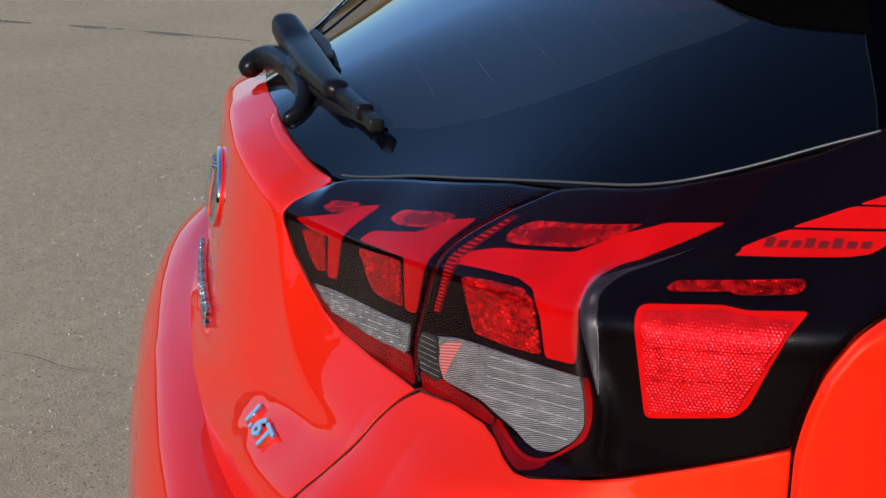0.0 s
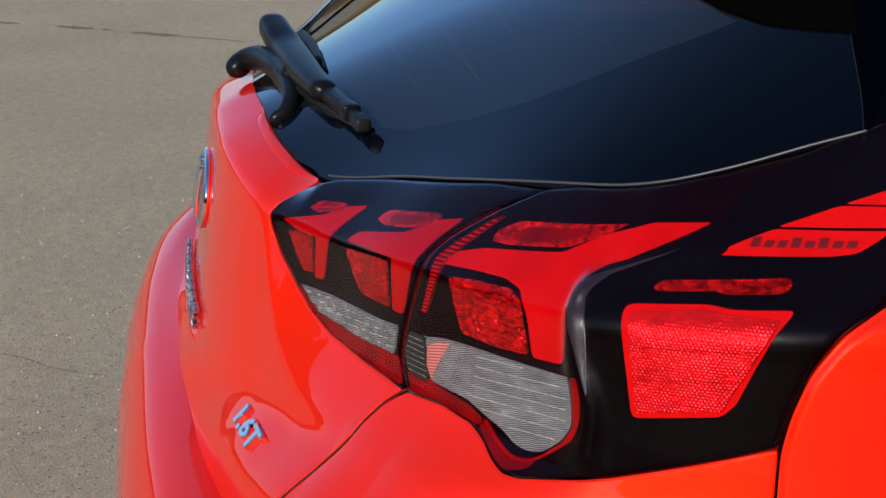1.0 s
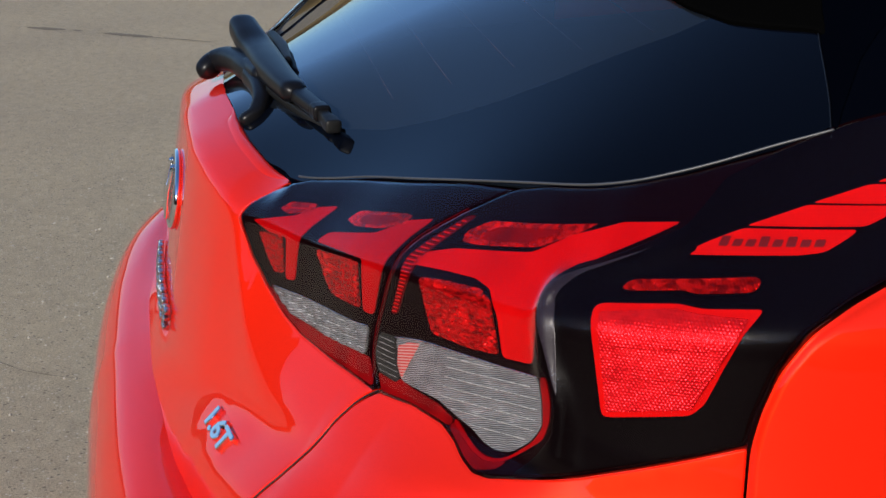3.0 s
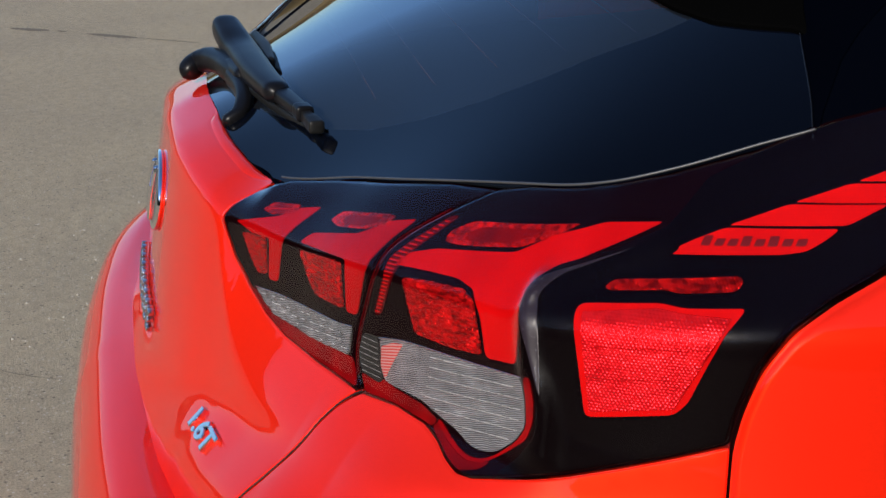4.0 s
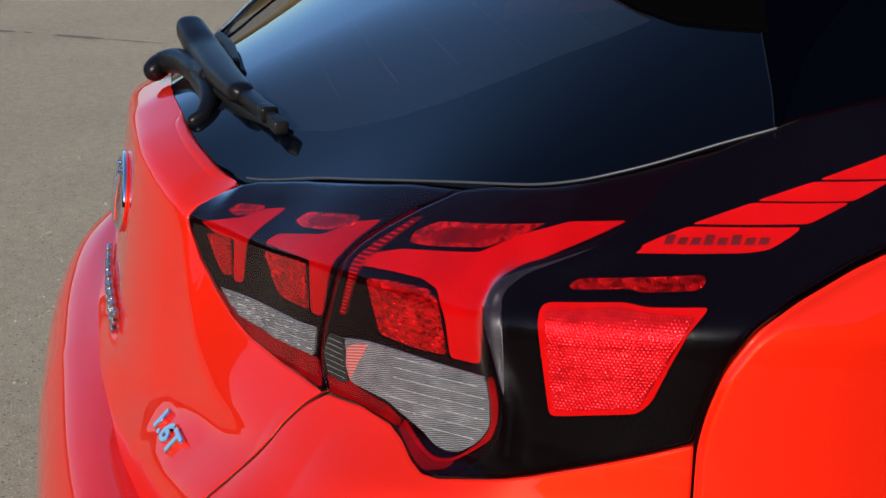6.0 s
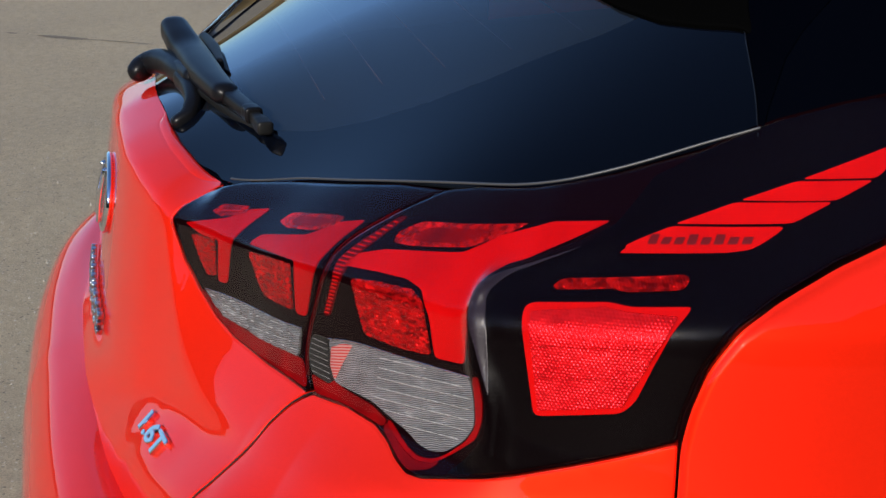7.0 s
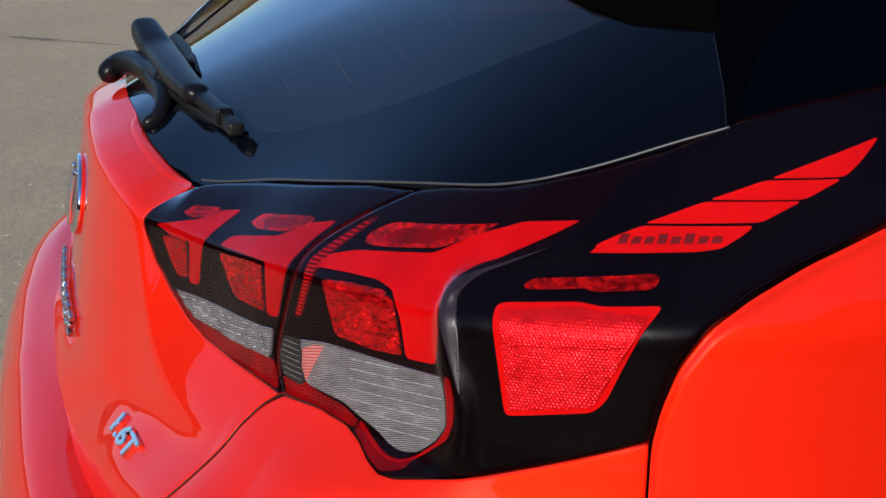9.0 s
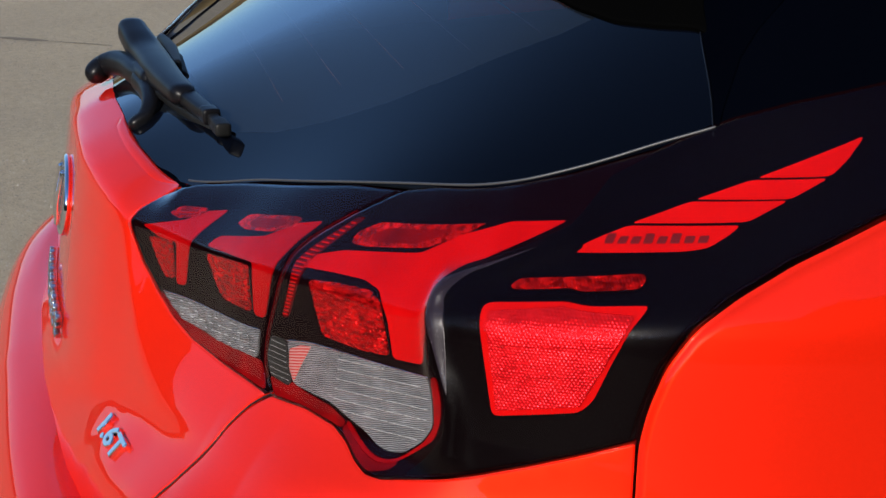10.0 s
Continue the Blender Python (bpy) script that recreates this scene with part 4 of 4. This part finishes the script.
for mirrored in (False, True):
    patch("spoiler_fin", FIN, FINISH, car, 0.0045, 0.004, 0.0015, 0.02, 0.01, "matt black spoiler fin along the window", fn=glass, mirror=mirrored)
    patch("frit_band", EDGE + FRIT_IN, FRIT, window, 0.0003, 0.001, 0.0, 0.009, 0, fn=glass, mirror=mirrored)
    sg = -1 if mirrored else 1
    inner = [glass(x, y, -.001) * (sg, 1, 1) for x, y in ((.772, .4560), (.735, .4690), (.697, .4800), (.655, .4920), (.61, .5080), (.56, .5300), (.53, .60), (.52, .80), (.50, 1.0))]
    shoulder = [(s, min(max(float(p[2]), .9985), 1.288)) for p, s in zip(inner, (1.0005, 1.004, 1.012, 1.020, 1.035, 1.06, 1.13, 1.33, 1.55))]
    outer = [skin(sg * s, z) for s, z in shoulder]
    loft("pillar_edge", [[a + (b - a) * f + (0, 0, h) for a, b in zip(inner, outer)][::-sg] for f, h in ((0, -.006), (0, .0018), (.03, .0022), (.35, .0018), (.7, .001), (1.0, 0))], PILLAR, car, "glossy black pillar edge")
    tube("glass_seal", [p + (0, -.0008, .0022) for p in inner], [(.0006, .0006)] * 2, PLASTIC, car, n=6, samples=40)
    patch("pillar", [(1.0005, .9960), (1.0139, 1.0010), (1.0596, 1.0125), (1.1304, 1.0260), (1.30, 1.0590), (1.6, 1.08), (2.9, 1.09), (2.9, 1.30), (1.70, 1.295), *shoulder[:0:-1]], PILLAR, car, -0.0012, 0.01, 0.002, 0.02, 0.002, "glossy black roof pillar", mirror=mirrored)
    sill = [skin(s * (-1 if mirrored else 1), tab(SILL, s) + tab([(.372, .0002), (.80, .0008), (.9965, .0022)], s), .0014) for s in np.linspace(.372, .9965, 40)]
    tube("window_trim", sill, [(.0010, .0009), (.0012, .0010), (.0012, .0010)], TRIM, car, "thin grey window trim", samples=90, n=10)
for i in range(16):
    y = .22 + i * .045
    w = min(.50, .30 + i * .05)
    tube("heater_line", [glass(x, y + .05 * x * x, -.002) for x in np.linspace(-w, w, 9)], [(.0006, .0004)] * 2, HEATER, window, samples=30, n=6)

# ---- roof, front and cabin that close the shell ----
def side_x(y, z):
    s = np.interp(y, XY[:, 1][:1800], SL[:1800])
    return float(skin(s, z)[0])


rows = []
for y, z, crown, side_z in ((1.055, 1.292, .015, 1.285), (1.2, 1.325, .03, 1.295), (1.6, 1.36, .04, 1.30), (2.1, 1.365, .04, 1.30), (2.5, 1.33, .04, 1.28)):
    w = side_x(y, min(side_z, 1.3))
    rows.append([np.array((w * q, y + .02 * (1 - q * q), side_z + (z + crown - side_z) * (1 - abs(q) ** 2.4))) for q in np.linspace(-1, 1, 33)])
loft("roof", rows, ROOF_BLACK, car, "glossy black roof")
rows = [rows[-1]]
for y, z, w in ((2.9, 1.16, .78), (3.2, 1.00, .80)):
    rows.append([np.array((w * q, y + .16 * (1 - q * q), z + .03 * (1 - q * q))) for q in np.linspace(-1, 1, 33)])
loft("windscreen", rows, FRIT, car, "dark windscreen")
rows = [rows[-1]]
for y, z, w in ((3.6, .93, .80), (3.95, .84, .74), (4.12, .74, .64), (4.20, .60, .55)):
    rows.append([np.array((w * q, y + .08 * (1 - q * q), z + .03 * (1 - q * q))) for q in np.linspace(-1, 1, 33)])
loft("bonnet", rows, PAINT, car, "orange-red bonnet")
for mirrored in (False, True):
    patch("front_side", [(2.21, 1.05), (2.9, 1.08), (3.6, .96), (4.1, .88), (4.55, .72), (5.2, .66), (5.2, .25), (4.5, .25), (4.42, .45), (4.30, .6), (4.12, .68), (3.98, .68), (3.82, .6), (3.70, .45), (3.66, .25), (2.21, .25)], PAINT, car, 0.010, 0.02, 0.008, 0.05, 0.01, mirror=mirrored)
    patch("sill_panel", [(1.76, .20), (3.64, .20), (3.64, .26), (1.76, .31)], PLASTIC, car, 0.0, 0.02, 0.004, 0.05, 0.004, mirror=mirrored)
deck = [[np.array((q * side_x(max(y, .30), .80) * .93 * (1 if y > .3 else .86), y, z)) for q in np.linspace(-1, 1, 13)] for y, z in ((.22, .80), (.45, .82), (.9, .84), (1.1, .70), (3.2, .60))]
loft("cabin_lining", deck, CABIN, car, "dark cabin lining")


def wheel(x, y):
    """A tyre with a dished five-spoke rim; the axle lies along x."""
    side = 1 if x > 0 else -1
    ang = np.linspace(0, 2 * math.pi, 48, endpoint=False)
    prof = [(-.10, .22), (-.11, .27), (-.10, .315), (-.08, .33), (.08, .33), (.10, .315), (.11, .27), (.10, .22)]
    tyre = loft("wheel", [[np.array((x + side * a, y + r * math.cos(q), .33 + r * math.sin(q))) for q in ang] for a, r in prof], TYRE, car, "black road tyre", closed=True)
    rim = [(-.09, .22), (.09, .222), (.10, .21), (.07, .20), (.03, .19), (.02, .02), (.03, .0)]
    loft("rim", [[np.array((x + side * a, y + r * math.cos(q), .33 + r * math.sin(q))) for q in ang] for a, r in rim], RIM, tyre, "grey alloy rim", closed=True)
    for k in range(5):
        a = 2 * math.pi * k / 5
        tube("spoke", [(x + side * .05, y + .05 * math.cos(a), .33 + .05 * math.sin(a)), (x + side * .085, y + .12 * math.cos(a), .33 + .12 * math.sin(a)), (x + side * .075, y + .20 * math.cos(a), .33 + .20 * math.sin(a))], [(.025, .012), (.02, .012), (.026, .012)], RIM, tyre, n=10, samples=8, up=(1, 0, 0))


for x in (-.79, .79):
    for y in (.86, 3.45):
        wheel(x, y)

# ---- emblem, badges ----
def frame_at(s, z, off=0.0):
    """Pose on the skin: x along s, y up the panel, z out of it."""
    p = skin(s, z, off)
    a = Vector(skin(s + .002, z) - skin(s - .002, z)).normalized()
    b = Vector(skin(s, z + .002) - skin(s, z - .002))
    n = a.cross(b).normalized()
    b = n.cross(a)
    return Matrix.Translation(Vector(p)) @ Matrix((a, b, n)).transposed().to_4x4()


def oval_ring(rx, ry, tube_r, bulge, n=56, k=12):
    rows = []
    for i in range(n):
        a = 2 * math.pi * i / n
        c = np.array((rx * math.cos(a), ry * math.sin(a), 0))
        o = np.array((math.cos(a) / rx, math.sin(a) / ry, 0))
        o /= np.linalg.norm(o)
        rows.append([c + o * tube_r * math.cos(q) + np.array((0, 0, bulge + tube_r * .8 * math.sin(q))) for q in np.linspace(0, 2 * math.pi, k, endpoint=False)])
    rows.append(rows[0])
    return rows


def put(rows, m):
    return [[np.array(m @ Vector(p)) for p in r] for r in rows]


seat = frame_at(.030, .7900, .0008)
RX, RY = .068, .038
emblem = loft("emblem", put([[np.array((RX * f * math.cos(a), RY * f * math.sin(a), h)) for a in np.linspace(0, 2 * math.pi, 56, endpoint=False)] for f, h in ((.99, -.003), (.98, .0045), (.92, .0055), (.5, .0060), (.01, .0062))], seat),
              material("emblem_grey", (.25, .27, .3), .2, .9), car, "oval chrome emblem on the tailgate", closed=True)
loft("emblem_ring", put(oval_ring(RX, RY, .0048, .002), seat), CHROME, emblem, "chrome ring", closed=True)
for dx in (-.02, .02):
    tube("emblem_bar", [tuple(seat @ Vector((dx * .9 - .008, -.03, .0055))), tuple(seat @ Vector((dx, 0, .0070))), tuple(seat @ Vector((dx * .9 + .008, .03, .0055)))], [(.005, .003)] * 3, CHROME, emblem, n=10, samples=8)
tube("emblem_bar", [tuple(seat @ Vector((-.022, -.004, .0065))), tuple(seat @ Vector((.022, .004, .0065)))], [(.005, .003)] * 2, CHROME, emblem, n=10, samples=5)


def bar(name, w, h, t, m, mat, parent, bev=.0015):
    bm = bmesh.new()
    bmesh.ops.create_cube(bm, size=1, matrix=m @ Matrix.Diagonal((w, h, t, 1)))
    bmesh.ops.bevel(bm, geom=bm.edges[:], offset=bev, segments=2, affect="EDGES", profile=.6)
    return part(name, bm, mat, parent)


word = tagged(new("lettering"), "row of small raised chrome bars")
word.parent = car
for i in range(8):
    s = -.108 + i * .0347
    m = frame_at(s, .6775, .005)
    for dx, w, dy, h in ((-.007, .005, 0, .022), (.003, .014, .0085, .005), (.003, .014, -.0085, .005), (.002, .010, 0, .004)):
        bar("letter_bar", w, h * 1.15, .007, m @ Matrix.Translation((dx, dy, 0)), SATIN, word)


def text_part(name, body, size, m, mat, parent, deep, label=""):
    cu = bpy.data.curves.new(name, "FONT")
    cu.body, cu.size, cu.extrude, cu.bevel_depth, cu.align_x, cu.align_y = body, size, deep, .0012, "CENTER", "CENTER"
    cu.offset = .0007
    ob = new(name, cu)
    me = bpy.data.meshes.new_from_object(ob.evaluated_get(bpy.context.evaluated_depsgraph_get()))
    bpy.data.objects.remove(ob)
    me.transform(m)
    me.materials.append(mat)
    made = new(name, me)
    made.parent = parent
    if label:
        tagged(made, label)
    return made


text_part("engine_badge", "1.6T", .037, frame_at(.4040, .6632, .0020) @ Matrix.Rotation(radians(2), 4, "Z") @ Matrix.Diagonal((1.32, .72, 1, 1)), CHROME, car, .0018, "chrome 1.6T badge")

# ---- rear wiper ----
wiper = tube("rear_wiper", [(-0.1050, 0.1114, 0.9431), (-0.0700, 0.1160, 0.9361), (-0.0300, 0.1224, 0.9278), (0.0590, 0.1278, 0.9262), (0.1350, 0.1343, 0.9254), (0.1870, 0.1409, 0.9241)],
             [(.0165, .0150), (.0185, .016), (.0190, .016), (.0180, .0145), (.0155, .0125), (.0135, .0110)], PLASTIC, car, "matt black plastic wiper arm over the glass", square=2.7, samples=48, end=1.3)
tube("arm_tip", [(.160, .1400, .9232), (.2162, .1498, .9210), (.2667, .1597, .9182)], [(.0098, .0075), (.0090, .007), (.0080, .0065)], PLASTIC, wiper, square=4, end=.3)
tube("clip_collar", [(.2564, .1581, .9190), (.2729, .1606, .9180)], [(.0086, .0078), (.0086, .0078)], PLASTIC, wiper, square=4, samples=6, end=.25)
tube("clip", [(.2653, .1604, .9168), (.284, .1629, .9155), (.297, .1648, .9146), (.3125, .1668, .9135)], [(.0056, .006), (.0052, .0055), (.0072, .007), (.0074, .0064)], RUBBER, wiper, square=4.5, end=.3)
tube("blade_holder", [(0.1200, 0.1225, 0.9141), (0.1700, 0.1400, 0.9076), (0.2300, 0.1553, 0.9045), (0.2700, 0.1656, 0.9037)], [(.004, .004), (.0055, .005), (.005, .005), (.004, .004)], RUBBER, wiper, square=4, end=.3)
tube("pivot_cover", [(0.0560, 0.1151, 0.9162), (0.0140, 0.1065, 0.9169), (-0.0350, 0.0985, 0.9167), (-0.0720, 0.0878, 0.9132), (-0.0850, 0.0761, 0.9080), (-0.0800, 0.0680, 0.9019)],
     [(.012, .0125), (.0125, .0125), (.0125, .0125), (.0135, .0130), (.0145, .0142), (.0128, .0125)], PLASTIC, wiper, samples=48, end=1.1)
tube("pivot_foot", [(0.0450, 0.1122, 0.9137), (0.0990, 0.1147, 0.9092), (0.1310, 0.1132, 0.9024), (0.1470, 0.1066, 0.8946), (0.1500, 0.0965, 0.8891)], [(.0135, .012), (.0110, .0105), (.0100, .010), (.0095, .009), (.0085, .008)], PLASTIC, wiper, samples=36, end=1.0)
tube("pivot_boss", [(.02, .1120, .9190), (.075, .1195, .9190)], [(.0140, .012), (.0130, .012)], PLASTIC, wiper, samples=10, end=1.0)
tube("blade_mount", [(-.140, .1467, .9257), (-.039, .1485, .9291), (.055, .1480, .9280)], [(.006, .008), (.0085, .009), (.005, .008)], RUBBER, wiper)
